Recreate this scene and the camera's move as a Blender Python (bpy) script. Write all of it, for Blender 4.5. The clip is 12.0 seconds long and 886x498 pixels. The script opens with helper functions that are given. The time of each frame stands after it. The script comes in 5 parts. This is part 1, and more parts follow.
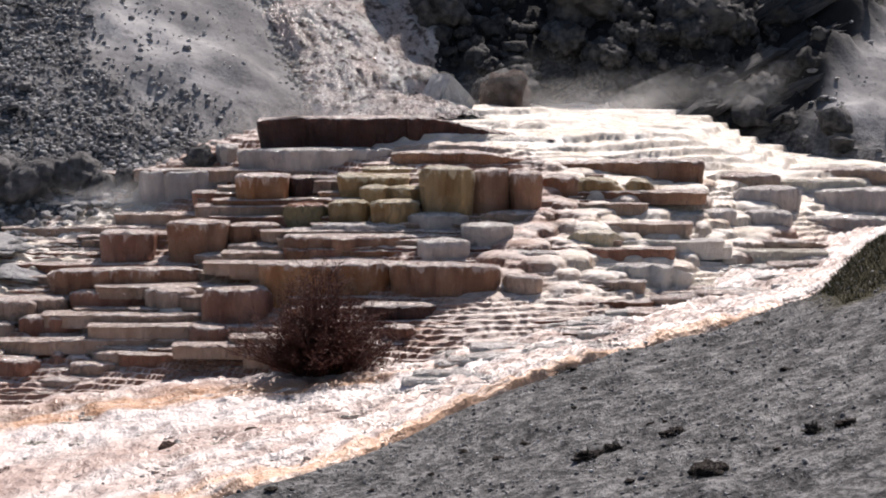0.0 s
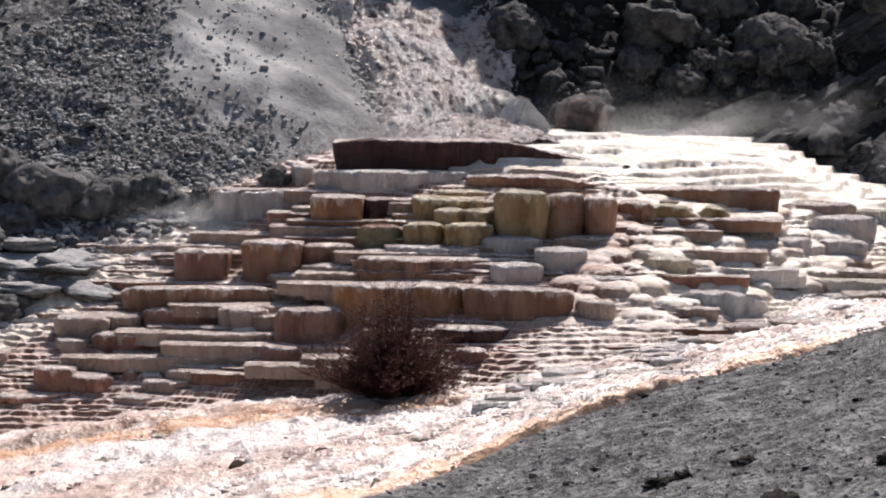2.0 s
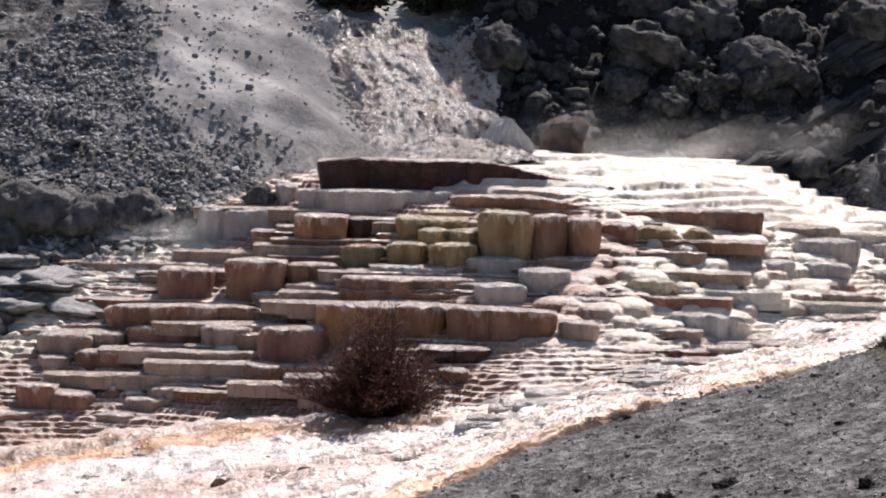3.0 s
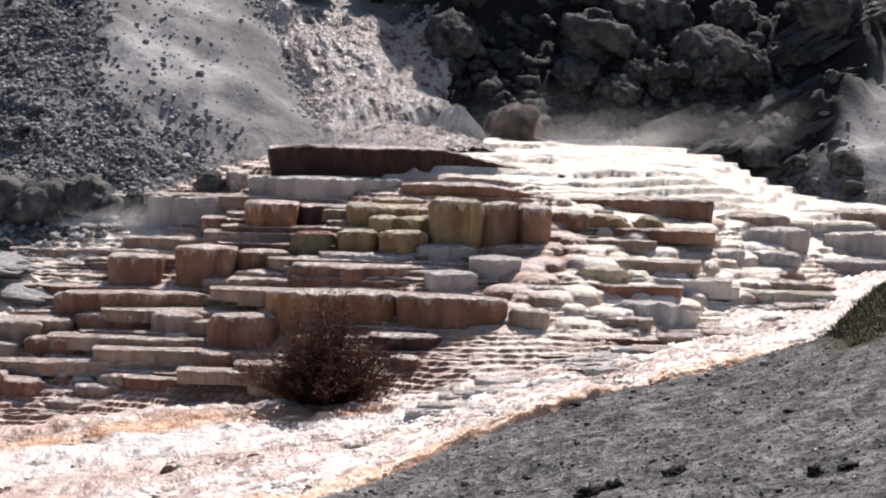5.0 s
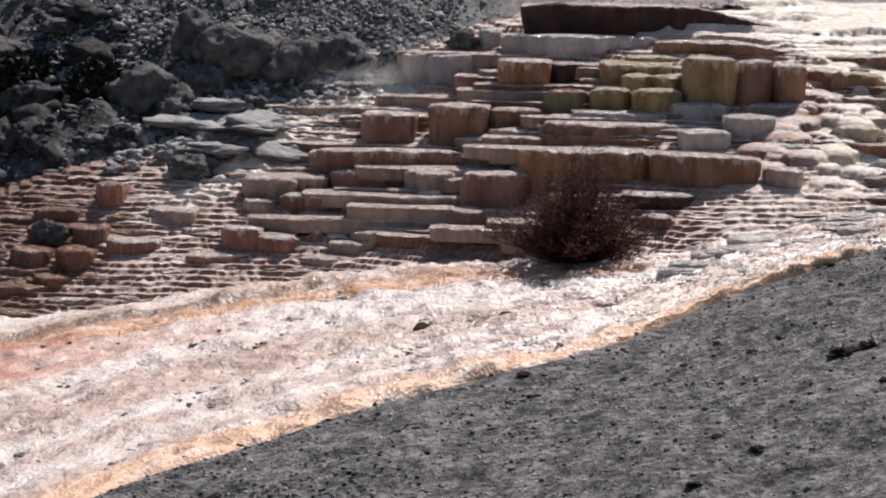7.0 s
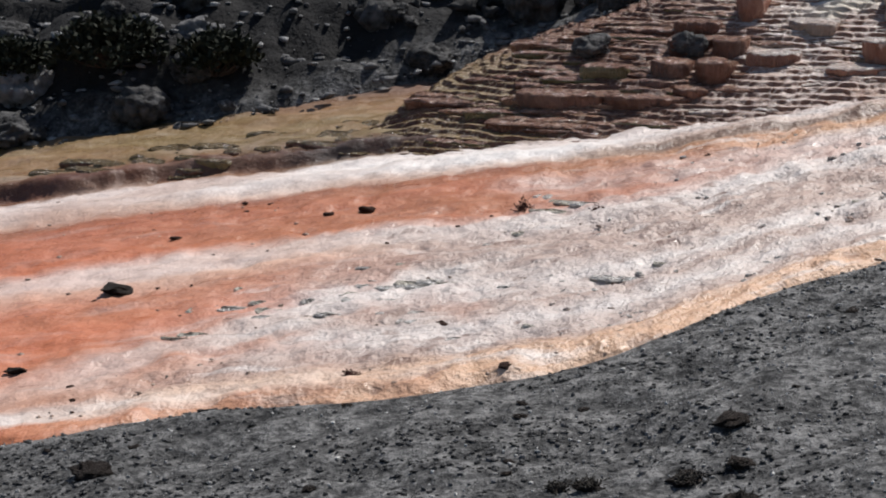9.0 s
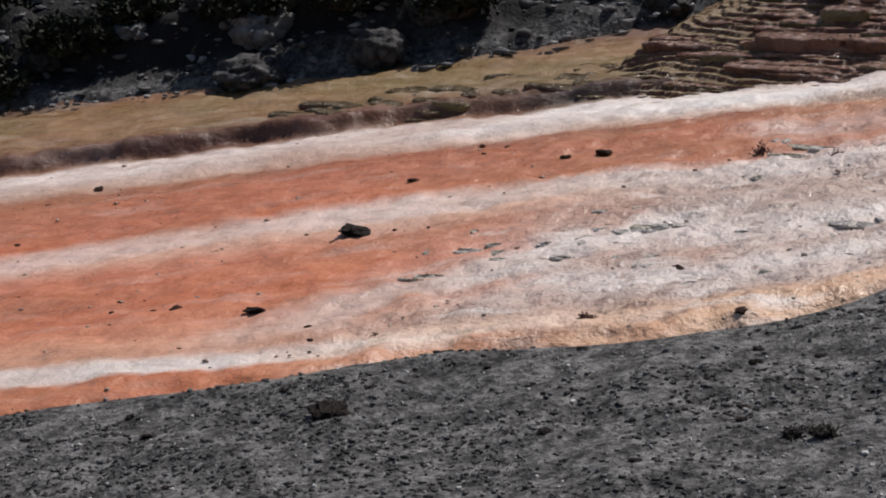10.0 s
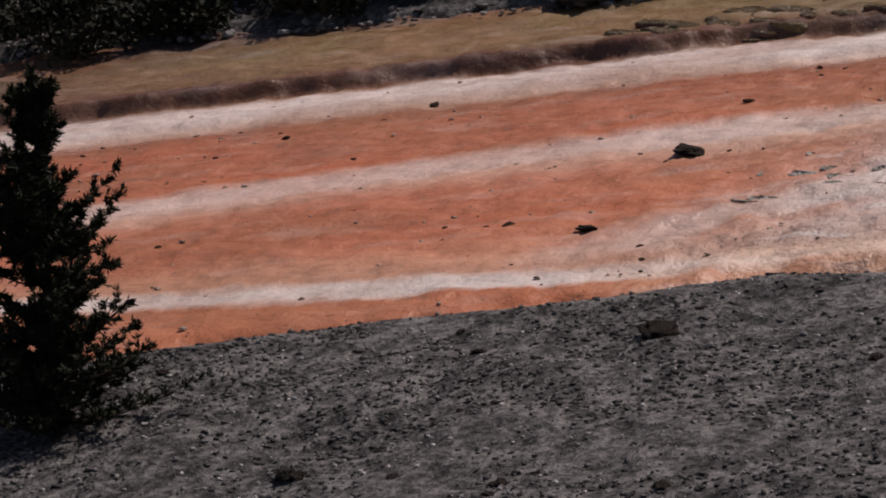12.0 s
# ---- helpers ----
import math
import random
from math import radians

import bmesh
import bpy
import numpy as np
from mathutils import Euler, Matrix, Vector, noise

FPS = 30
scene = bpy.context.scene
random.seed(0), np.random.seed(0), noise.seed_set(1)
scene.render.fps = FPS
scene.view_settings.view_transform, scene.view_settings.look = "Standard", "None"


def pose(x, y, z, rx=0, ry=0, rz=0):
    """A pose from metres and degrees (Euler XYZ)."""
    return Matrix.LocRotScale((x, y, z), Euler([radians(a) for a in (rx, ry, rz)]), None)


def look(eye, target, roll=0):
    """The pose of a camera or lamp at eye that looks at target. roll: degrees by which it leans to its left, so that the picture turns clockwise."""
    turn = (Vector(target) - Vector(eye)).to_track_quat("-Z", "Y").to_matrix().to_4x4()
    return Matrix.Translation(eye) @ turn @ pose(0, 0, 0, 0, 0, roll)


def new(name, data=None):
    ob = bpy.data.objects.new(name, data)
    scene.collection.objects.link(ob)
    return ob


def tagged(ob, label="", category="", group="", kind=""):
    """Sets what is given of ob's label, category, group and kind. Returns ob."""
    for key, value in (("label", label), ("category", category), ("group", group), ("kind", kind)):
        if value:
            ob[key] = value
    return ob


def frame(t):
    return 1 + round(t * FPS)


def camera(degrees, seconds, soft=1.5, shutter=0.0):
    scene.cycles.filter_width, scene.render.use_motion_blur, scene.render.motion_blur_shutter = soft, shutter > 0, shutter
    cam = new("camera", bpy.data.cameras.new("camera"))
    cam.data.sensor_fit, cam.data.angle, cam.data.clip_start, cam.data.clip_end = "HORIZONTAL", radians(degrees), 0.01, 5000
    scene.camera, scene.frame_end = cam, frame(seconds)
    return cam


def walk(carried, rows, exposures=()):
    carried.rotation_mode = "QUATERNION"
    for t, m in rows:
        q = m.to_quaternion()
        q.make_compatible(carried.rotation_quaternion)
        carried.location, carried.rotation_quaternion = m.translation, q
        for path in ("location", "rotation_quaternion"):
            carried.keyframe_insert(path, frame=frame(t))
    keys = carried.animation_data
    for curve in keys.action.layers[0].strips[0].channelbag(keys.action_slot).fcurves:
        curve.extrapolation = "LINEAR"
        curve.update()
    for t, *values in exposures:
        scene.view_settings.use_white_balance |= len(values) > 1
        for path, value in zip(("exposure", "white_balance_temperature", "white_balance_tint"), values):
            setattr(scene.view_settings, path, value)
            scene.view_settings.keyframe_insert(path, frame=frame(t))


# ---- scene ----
cam = camera(18.0, 12.0, soft=1.9)
EYE = (0.0, 0.0, 6.8)
# seconds, then the turn of the camera about x, y and z in degrees; it stands on one spot
TURNS = [
    (0.0, 84.000, -0.000, -0.000),
    (0.5, 83.959, -0.165, 0.352),
    (1.0, 83.966, -0.393, 0.827),
    (1.5, 84.147, -0.597, 1.278),
    (2.0, 84.470, -0.812, 1.597),
    (2.5, 84.741, -1.069, 1.603),
    (3.0, 84.884, -1.300, 1.310),
    (3.5, 84.902, -1.391, 0.865),
    (5.5, 84.301, -1.594, 0.305),
    (6.0, 83.606, -1.520, 1.253),
    (6.5, 82.742, -1.401, 2.811),
    (7.0, 81.630, -1.162, 5.472),
    (7.5, 80.596, -0.880, 8.818),
    (9.5, 77.052, 0.830, 21.033),
    (10.0, 76.604, 1.059, 23.235),
    (10.5, 76.244, 1.238, 25.185),
    (11.0, 75.865, 1.511, 27.238),
    (11.5, 75.501, 1.610, 28.833),
    (12.0, 75.095, 1.590, 30.120),
]
walk(cam, [(t, pose(*EYE, rx, ry, rz)) for t, rx, ry, rz in TURNS], [(0.0, 0.6, 6750, 17), (3.5, 0.72, 6750, 17), (6.5, 0.52, 6750, 17), (7.5, 0.25, 6700, 14), (9.5, 0.08, 6450, 10), (10.5, -0.3, 6950, 18), (12.0, -0.5, 7200, 24)])

# ---- light: sun behind the mound, clear sky ----
SUN_ELEVATION, SUN_AZIMUTH = radians(55), radians(22)   # azimuth from +y towards +x
world = bpy.data.worlds.new("sky")
scene.world = world
world.use_nodes = True
wn = world.node_tree.nodes
sky = wn.new("ShaderNodeTexSky")
sky.sky_type = 'NISHITA'
sky.sun_disc = False
sky.sun_elevation = SUN_ELEVATION
sky.sun_rotation = SUN_AZIMUTH
world.node_tree.links.new(sky.outputs[0], wn["Background"].inputs["Color"])
wn["Background"].inputs["Strength"].default_value = 0.064
sun = new("sun", bpy.data.lights.new("sun", 'SUN'))
sun.data.energy = 4.2
sun.data.angle = radians(0.6)
sun.data.color = (1.0, 0.965, 0.92)
sun.matrix_world = look((0, 0, 0), (-math.sin(SUN_AZIMUTH) * math.cos(SUN_ELEVATION), -math.cos(SUN_AZIMUTH) * math.cos(SUN_ELEVATION), -math.sin(SUN_ELEVATION)))
sun.location = (10, 80, 60)


# ---- noise on arrays ----
def lattice(ix, iy, seed):
    h = (ix.astype(np.int64) * 374761393 + iy.astype(np.int64) * 668265263 + seed * 982451653) & 0x7FFFFFFF
    h = ((h ^ (h >> 13)) * 1274126177) & 0x7FFFFFFF
    return ((h ^ (h >> 16)) & 0xFFFF) / 65535.0


def value_noise(x, y, seed=0):
    """Smooth noise between -1 and 1."""
    x, y = np.asarray(x, float), np.asarray(y, float)
    ix, iy = np.floor(x), np.floor(y)
    fx, fy = x - ix, y - iy
    fx, fy = fx * fx * (3 - 2 * fx), fy * fy * (3 - 2 * fy)
    a, b = lattice(ix, iy, seed), lattice(ix + 1, iy, seed)
    c, d = lattice(ix, iy + 1, seed), lattice(ix + 1, iy + 1, seed)
    return 2 * ((a * (1 - fx) + b * fx) * (1 - fy) + (c * (1 - fx) + d * fx) * fy) - 1


def fbm(x, y, octaves=4, seed=0, gain=0.5):
    total, amp = 0.0, 1.0
    for k in range(octaves):
        total = total + amp * value_noise(np.asarray(x) * 2 ** k + 17.3 * k, np.asarray(y) * 2 ** k - 9.1 * k, seed + k)
        amp *= gain
    return total


def smooth(e0, e1, x):
    t = np.clip((np.asarray(x, float) - e0) / (e1 - e0), 0, 1)
    return t * t * (3 - 2 * t)


def spline(x, px, py):
    """Monotone-ish smooth interpolation through a few knots."""
    x, px, py = np.asarray(x, float), np.asarray(px, float), np.asarray(py, float)
    m = np.gradient(py, px)
    k = np.clip(np.searchsorted(px, x) - 1, 0, len(px) - 2)
    h = px[k + 1] - px[k]
    t = np.clip((x - px[k]) / h, 0, 1)
    y = (2 * t**3 - 3 * t**2 + 1) * py[k] + (t**3 - 2 * t**2 + t) * h * m[k] + (-2 * t**3 + 3 * t**2) * py[k + 1] + (t**3 - t**2) * h * m[k + 1]
    return np.where(x < px[0], py[0] + (x - px[0]) * m[0], np.where(x > px[-1], py[-1] + (x - px[-1]) * m[-1], y))


# ---- the lie of the land ----
def flow_plane(x, y):
    return 0.12 * x + 0.06 * (y - 44.5)


def near_edge(x):   # where the grey bank meets the runoff
    return spline(x, [-34, -26, -20.8, -17.5, -15.6, -13.7, -10.4, -8.6, -7.9, -7.0, -5.8, -4.8, -3.4, -1.7, -0.8, 0.3, 1.7, 3.3, 4.8, 6.2, 9, 14],
                  [23.5, 25.9, 27.6, 29.0, 29.6, 30.5, 31.15, 32.3, 33.5, 35.0, 36.05, 37.3, 38.5, 39.8, 40.7, 42.5, 44.0, 45.3, 46.2, 47.1, 50, 54])


def far_edge(x):    # foot of the mound and of the far bank
    return spline(x, [-38, -31.5, -24.5, -19.8, -15, -11.5, -8.5, -5.9, -3.4, -0.8, 2.1, 4.1, 6.9, 10, 14], [37.2, 39.6, 41.9, 43.3, 44.5, 45.0, 46.0, 46.8, 46.3, 45.9, 47.1, 49.0, 52.4, 56, 59])


def hill_foot(x):
    return spline(x, [-44, -36, -27, -19.5, -16, -12, -8.2, -4.3, -1, 4, 7, 9, 12, 16], [43.5, 45, 46.4, 48.2, 50.6, 50.6, 52.8, 57, 60, 61, 60, 58.5, 59, 60.5])


def hill_foot_z(x):
    return spline(x, [-44, -36, -27, -19.5, -16, -12, -8.2, -4.3, -1, 4, 5.8, 6.6, 9, 12, 16], [-4.8, -3.9, -2.8, -1.8, -0.9, 0.5, 1.5, 3.1, 3.48, 3.42, 3.22, 2.82, 2.38, 2.6, 2.95])


def hill_slope(x):
    return spline(x, [-44, -25, -12, -6, -2, 1, 5, 8, 12, 16], [0.45, 0.5, 0.55, 0.6, 0.62, 1.0, 1.0, 0.7, 0.55, 0.5])


MOUND_SLOPE = 0.38


def mound_height(x, y):
    yb = far_edge(x)
    front = flow_plane(x, yb) + MOUND_SLOPE * (y - yb)
    top = hill_foot_z(x) + 0.04 * (y - hill_foot(x))
    return np.minimum(front, top)


def land(x, y):
    x, y = np.asarray(x, float), np.asarray(y, float)
    yn, yf, yh = near_edge(x), far_edge(x), hill_foot(x)
    xe = np.clip(x, -44, 20)
    z = flow_plane(np.clip(x, -60, 30), np.clip(y, -20, yf))
    # grey bank on the near side, steeper and higher upstream
    d = np.maximum(yn - y, 0) * 0.75
    k = spline(np.clip(xe, -30, 14), [-30, -12, -6, 0, 5, 8, 14], [0.03, 0.03, 0.05, 0.13, 0.3, 0.5, 0.55])
    z = z + k * 5.0 * (1 - np.exp(-d / 5.0)) * smooth(0, 1.2, d)
    z = z + 6.0 * np.exp(-(x * x + y * y) / 110.0)                    # the rise on which the camera stands
    z = np.where(y > yf, np.maximum(z, mound_height(x, y)), z)
    rise = np.maximum(y - yh, 0)
    hill = hill_foot_z(xe) + hill_slope(xe) * (rise - 0.5 * (1 - np.exp(-rise)))
    hill = np.where(rise > 60, hill_foot_z(xe) + hill_slope(xe) * (60 + 0.3 * np.minimum(rise - 60, 200)), hill)
    z = np.where(y > yh, np.maximum(z, hill), z)
    return z


# ---- materials ----
class Nodes:
    """A short way to write a node material."""

    def __init__(self, name):
        self.mat = bpy.data.materials.new(name)
        self.mat.use_nodes = True
        self.t = self.mat.node_tree
        self.bsdf = self.t.nodes["Principled BSDF"]

    def add(self, kind, **inputs):
        node = self.t.nodes.new(kind)
        for key, value in inputs.items():
            self.put(node.inputs[key.replace("_", " ")], value)
        return node

    def put(self, socket, value):
        if isinstance(value, bpy.types.NodeSocket):
            self.t.links.new(value, socket)
        elif isinstance(value, tuple) and socket.type == 'RGBA':
            socket.default_value = (*value[:3], 1)
        else:
            socket.default_value = value

    def coords(self, scale=(1, 1, 1)):
        mapping = self.add("ShaderNodeMapping", Scale=scale)
        self.t.links.new(self.add("ShaderNodeTexCoord").outputs["Object"], mapping.inputs["Vector"])
        return mapping.outputs[0]

    def noise(self, scale, stretch=(1, 1, 1), detail=4.0, rough=0.55, vector=None):
        return self.add("ShaderNodeTexNoise", Vector=vector or self.coords(stretch), Scale=scale, Detail=detail, Roughness=rough).outputs["Fac"]

    def ramp(self, fac, stops, mode='LINEAR'):
        node = self.add("ShaderNodeValToRGB", Fac=fac)
        node.color_ramp.interpolation = mode
        e = node.color_ramp.elements
        while len(e) < len(stops):
            e.new(0.5)
        for k, (at, colour) in enumerate(stops):
            e[k].position = at
            e[k].color = (*colour, 1) if isinstance(colour, tuple) else (colour, colour, colour, 1)
        return node.outputs[0]

    def mix(self, fac, a, b, how='MIX'):
        node = self.t.nodes.new("ShaderNodeMix")
        node.data_type, node.blend_type = 'RGBA', how
        self.put(node.inputs[0], fac)
        self.put(node.inputs[6], a)
        self.put(node.inputs[7], b)
        return node.outputs[2]

    def math(self, how, a, b=0.0, c=0.0):
        node = self.t.nodes.new("ShaderNodeMath")
        node.operation = how
        for k, value in enumerate((a, b, c)):
            self.put(node.inputs[k], value)
        return node.outputs[0]

    def attribute(self, name):
        node = self.t.nodes.new("ShaderNodeAttribute")
        node.attribute_name = name
        return node.outputs["Fac"]

    def up(self):
        node = self.t.nodes.new("ShaderNodeSeparateXYZ")
        self.t.links.new(self.add("ShaderNodeNewGeometry").outputs["Normal"], node.inputs[0])
        return node.outputs[2]

    def done(self, colour, rough=0.7, bumps=(), specular=0.5, **more):
        self.put(self.bsdf.inputs["Base Color"], colour)
        self.put(self.bsdf.inputs["Roughness"], rough)
        self.bsdf.inputs["Specular IOR Level"].default_value = specular
        normal = None
        for height, distance in bumps:
            node = self.add("ShaderNodeBump", Height=height, Distance=distance, Strength=1.0)
            if normal:
                self.t.links.new(normal, node.inputs["Normal"])
            normal = node.outputs[0]
        if normal:
            self.t.links.new(normal, self.bsdf.inputs["Normal"])
        for key, value in more.items():
            self.put(self.bsdf.inputs[key.replace("_", " ")], value)
        return self.mat


def travertine(name, wall, streak, top, wet=0.3):
    """Terrace rock: walls streaked by running water, pale crust creeping down from the rim."""
    n = Nodes(name)
    streaks = n.noise(1.0, (3.6, 3.6, 0.7), 4, 0.5)
    fine = n.noise(2.6, (1.6, 1.6, 1), 6, 0.6)
    broad = n.noise(0.9, (1, 1, 0.5), 3)
    side = n.mix(n.ramp(streaks, [(0.36, 0.0), (0.64, 1.0)]), wall, streak)
    side = n.mix(n.ramp(broad, [(0.38, 0.0), (0.7, 0.7)]), side, tuple(0.42 * c for c in wall))
    side = n.mix(n.ramp(fine, [(0.5, 0.0), (0.72, 0.28)]), side, tuple(0.68 * a + 0.32 * b for a, b in zip(streak, top)))
    patch = n.ramp(n.noise(0.8, (1.3, 1.3, 0.4), 3), [(0.48, 0.0), (0.66, 0.4)])
    side = n.mix(patch, side, tuple(0.5 * c + 0.5 * g for c, g in zip(streak, (0.30 * sum(streak), 0.27 * sum(streak), 0.235 * sum(streak)))))
    creep = n.math('ADD', n.attribute("level"), n.math('MULTIPLY', n.math('SUBTRACT', n.noise(4.0, (1.5, 1.5, 0.5), 5, 0.65), 0.5), 1.3))
    side = n.mix(n.ramp(creep, [(0.86, 0.0), (1.08, 0.8)]), side, tuple(0.35 * a + 0.65 * b for a, b in zip(streak, top)))
    return n.done(side, n.ramp(n.noise(5.0, (0.5, 1, 2)), [(0.35, wet), (0.7, wet + 0.35)]), [(n.noise(1.6, (3, 3, 0.7)), 0.14), (n.noise(12, detail=6, rough=0.65), 0.05)])


def crust(name, a, b, dirt):
    """Rough pale mineral crust on the rims and floors of the basins."""
    n = Nodes(name)
    colour = n.mix(n.ramp(n.noise(3.0, (0.6, 1.5, 1), 6, 0.65), [(0.36, 0.0), (0.62, 1.0)]), a, b)
    colour = n.mix(n.ramp(n.noise(9, detail=6, rough=0.7), [(0.34, 0.85), (0.47, 0.0)]), colour, dirt)
    return n.done(colour, n.ramp(n.noise(6), [(0.35, 0.12), (0.7, 0.36)]), [(n.noise(14, detail=6, rough=0.75), 0.10), (n.noise(38, detail=3), 0.03)], specular=0.9)


pink_crust = crust("pink_crust", (0.70, 0.55, 0.47), (0.84, 0.76, 0.70), (0.25, 0.125, 0.085))
white_crust = crust("white_crust", (0.72, 0.66, 0.60), (0.82, 0.79, 0.75), (0.36, 0.28, 0.23))
yellow_crust = crust("yellow_crust", (0.62, 0.52, 0.35), (0.78, 0.71, 0.55), (0.34, 0.22, 0.11))
brown_crust = crust("brown_crust", (0.24, 0.115, 0.072), (0.40, 0.235, 0.165), (0.08, 0.035, 0.022))
sheet_crust = crust("sheet_crust", (0.64, 0.58, 0.46), (0.70, 0.66, 0.58), (0.46, 0.38, 0.26))
cream_crust = crust("cream_crust", (0.70, 0.61, 0.45), (0.80, 0.75, 0.63), (0.52, 0.40, 0.25))
olive_crust = crust("olive_crust", (0.13, 0.085, 0.035), (0.22, 0.155, 0.07), (0.05, 0.03, 0.015))
PINKISH = (0.70, 0.60, 0.54)
brown_rock = travertine("brown_travertine", (0.24, 0.098, 0.05), (0.40, 0.21, 0.12), PINKISH)
red_rock = travertine("red_brown_travertine", (0.245, 0.095, 0.06), (0.40, 0.19, 0.122), PINKISH)
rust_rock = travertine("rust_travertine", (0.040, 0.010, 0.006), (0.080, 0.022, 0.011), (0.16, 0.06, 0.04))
orange_rock = travertine("orange_travertine", (0.33, 0.13, 0.048), (0.47, 0.235, 0.105), PINKISH)
ochre_rock = travertine("ochre_travertine", (0.297, 0.164, 0.059), (0.475, 0.317, 0.149), (0.74, 0.66, 0.48))
grey_rock = travertine("grey_travertine", (0.43, 0.375, 0.35), (0.60, 0.53, 0.49), (0.72, 0.68, 0.64))
white_rock = travertine("white_travertine", (0.66, 0.62, 0.57), (0.74, 0.70, 0.64), (0.84, 0.82, 0.76), 0.2)
tan_rock = travertine("tan_travertine", (0.34, 0.225, 0.165), (0.50, 0.37, 0.295), (0.60, 0.51, 0.45))
cream_rock = travertine("cream_travertine", (0.56, 0.44, 0.27), (0.70, 0.60, 0.42), (0.80, 0.74, 0.58), 0.2)
sheet_rock = travertine("sheet_travertine", (0.62, 0.56, 0.46), (0.72, 0.68, 0.60), (0.80, 0.78, 0.72), 0.2)
tail_rock = travertine("dark_red_travertine", (0.13, 0.05, 0.03), (0.24, 0.105, 0.065), (0.36, 0.22, 0.15))
olive_rock = travertine("olive_travertine", (0.20, 0.15, 0.06), (0.30, 0.24, 0.12), (0.42, 0.34, 0.19))


def core_material():
    """Finely stepped travertine under the terraces: warm on the lower flank, white where water runs."""
    n = Nodes("stepped_travertine")
    wet = n.attribute("wet")
    base = n.mix(n.ramp(n.noise(1.6, (0.5, 1.6, 1.6), 5), [(0.35, 0.0), (0.65, 1.0)]), (0.47, 0.31, 0.235), (0.76, 0.66, 0.60))
    white = n.mix(n.ramp(n.noise(2.2, (0.7, 1, 1), 4), [(0.4, 0.0), (0.7, 1.0)]), (0.78, 0.74, 0.67), (0.64, 0.54, 0.41))
    white = n.mix(n.ramp(n.noise(3, (0.5, 1, 1), 6, 0.7), [(0.33, 0.7), (0.43, 0.0)]), white, (0.44, 0.37, 0.28))
    tail = n.attribute("tail")
    base = n.mix(tail, base, n.mix(n.noise(2.0, (0.5, 1.5, 1), 5), (0.11, 0.046, 0.026), (0.27, 0.14, 0.088)))
    base = n.mix(n.math('MULTIPLY', n.attribute("moss"), 0.85), base, n.mix(n.noise(2.4, (0.6, 1.4, 1), 5), (0.15, 0.098, 0.04), (0.27, 0.19, 0.085)))
    tone = n.math('MULTIPLY', n.attribute("tone"), n.ramp(n.noise(2.5, detail=5), [(0.35, 0.4), (0.65, 1.0)]))
    white = n.mix(n.math('MULTIPLY', tone, 0.6), white, (0.46, 0.31, 0.20))
    # risers are browner rock than the treads, coloured darker still as unlit faces
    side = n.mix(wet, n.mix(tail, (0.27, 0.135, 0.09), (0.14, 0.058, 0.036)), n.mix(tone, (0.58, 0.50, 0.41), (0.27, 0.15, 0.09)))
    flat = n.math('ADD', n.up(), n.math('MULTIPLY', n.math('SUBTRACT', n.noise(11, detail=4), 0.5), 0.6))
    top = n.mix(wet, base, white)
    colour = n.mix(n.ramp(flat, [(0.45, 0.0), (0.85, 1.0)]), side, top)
    return n.done(colour, n.ramp(n.noise(6), [(0.35, 0.2), (0.7, 0.5)]), [(n.math('MULTIPLY', n.noise(9, (0.6, 1, 1), 6, 0.65), n.math('SUBTRACT', 1.0, n.math('MULTIPLY', wet, 0.6))), 0.10), (n.noise(40, detail=4), 0.02)])


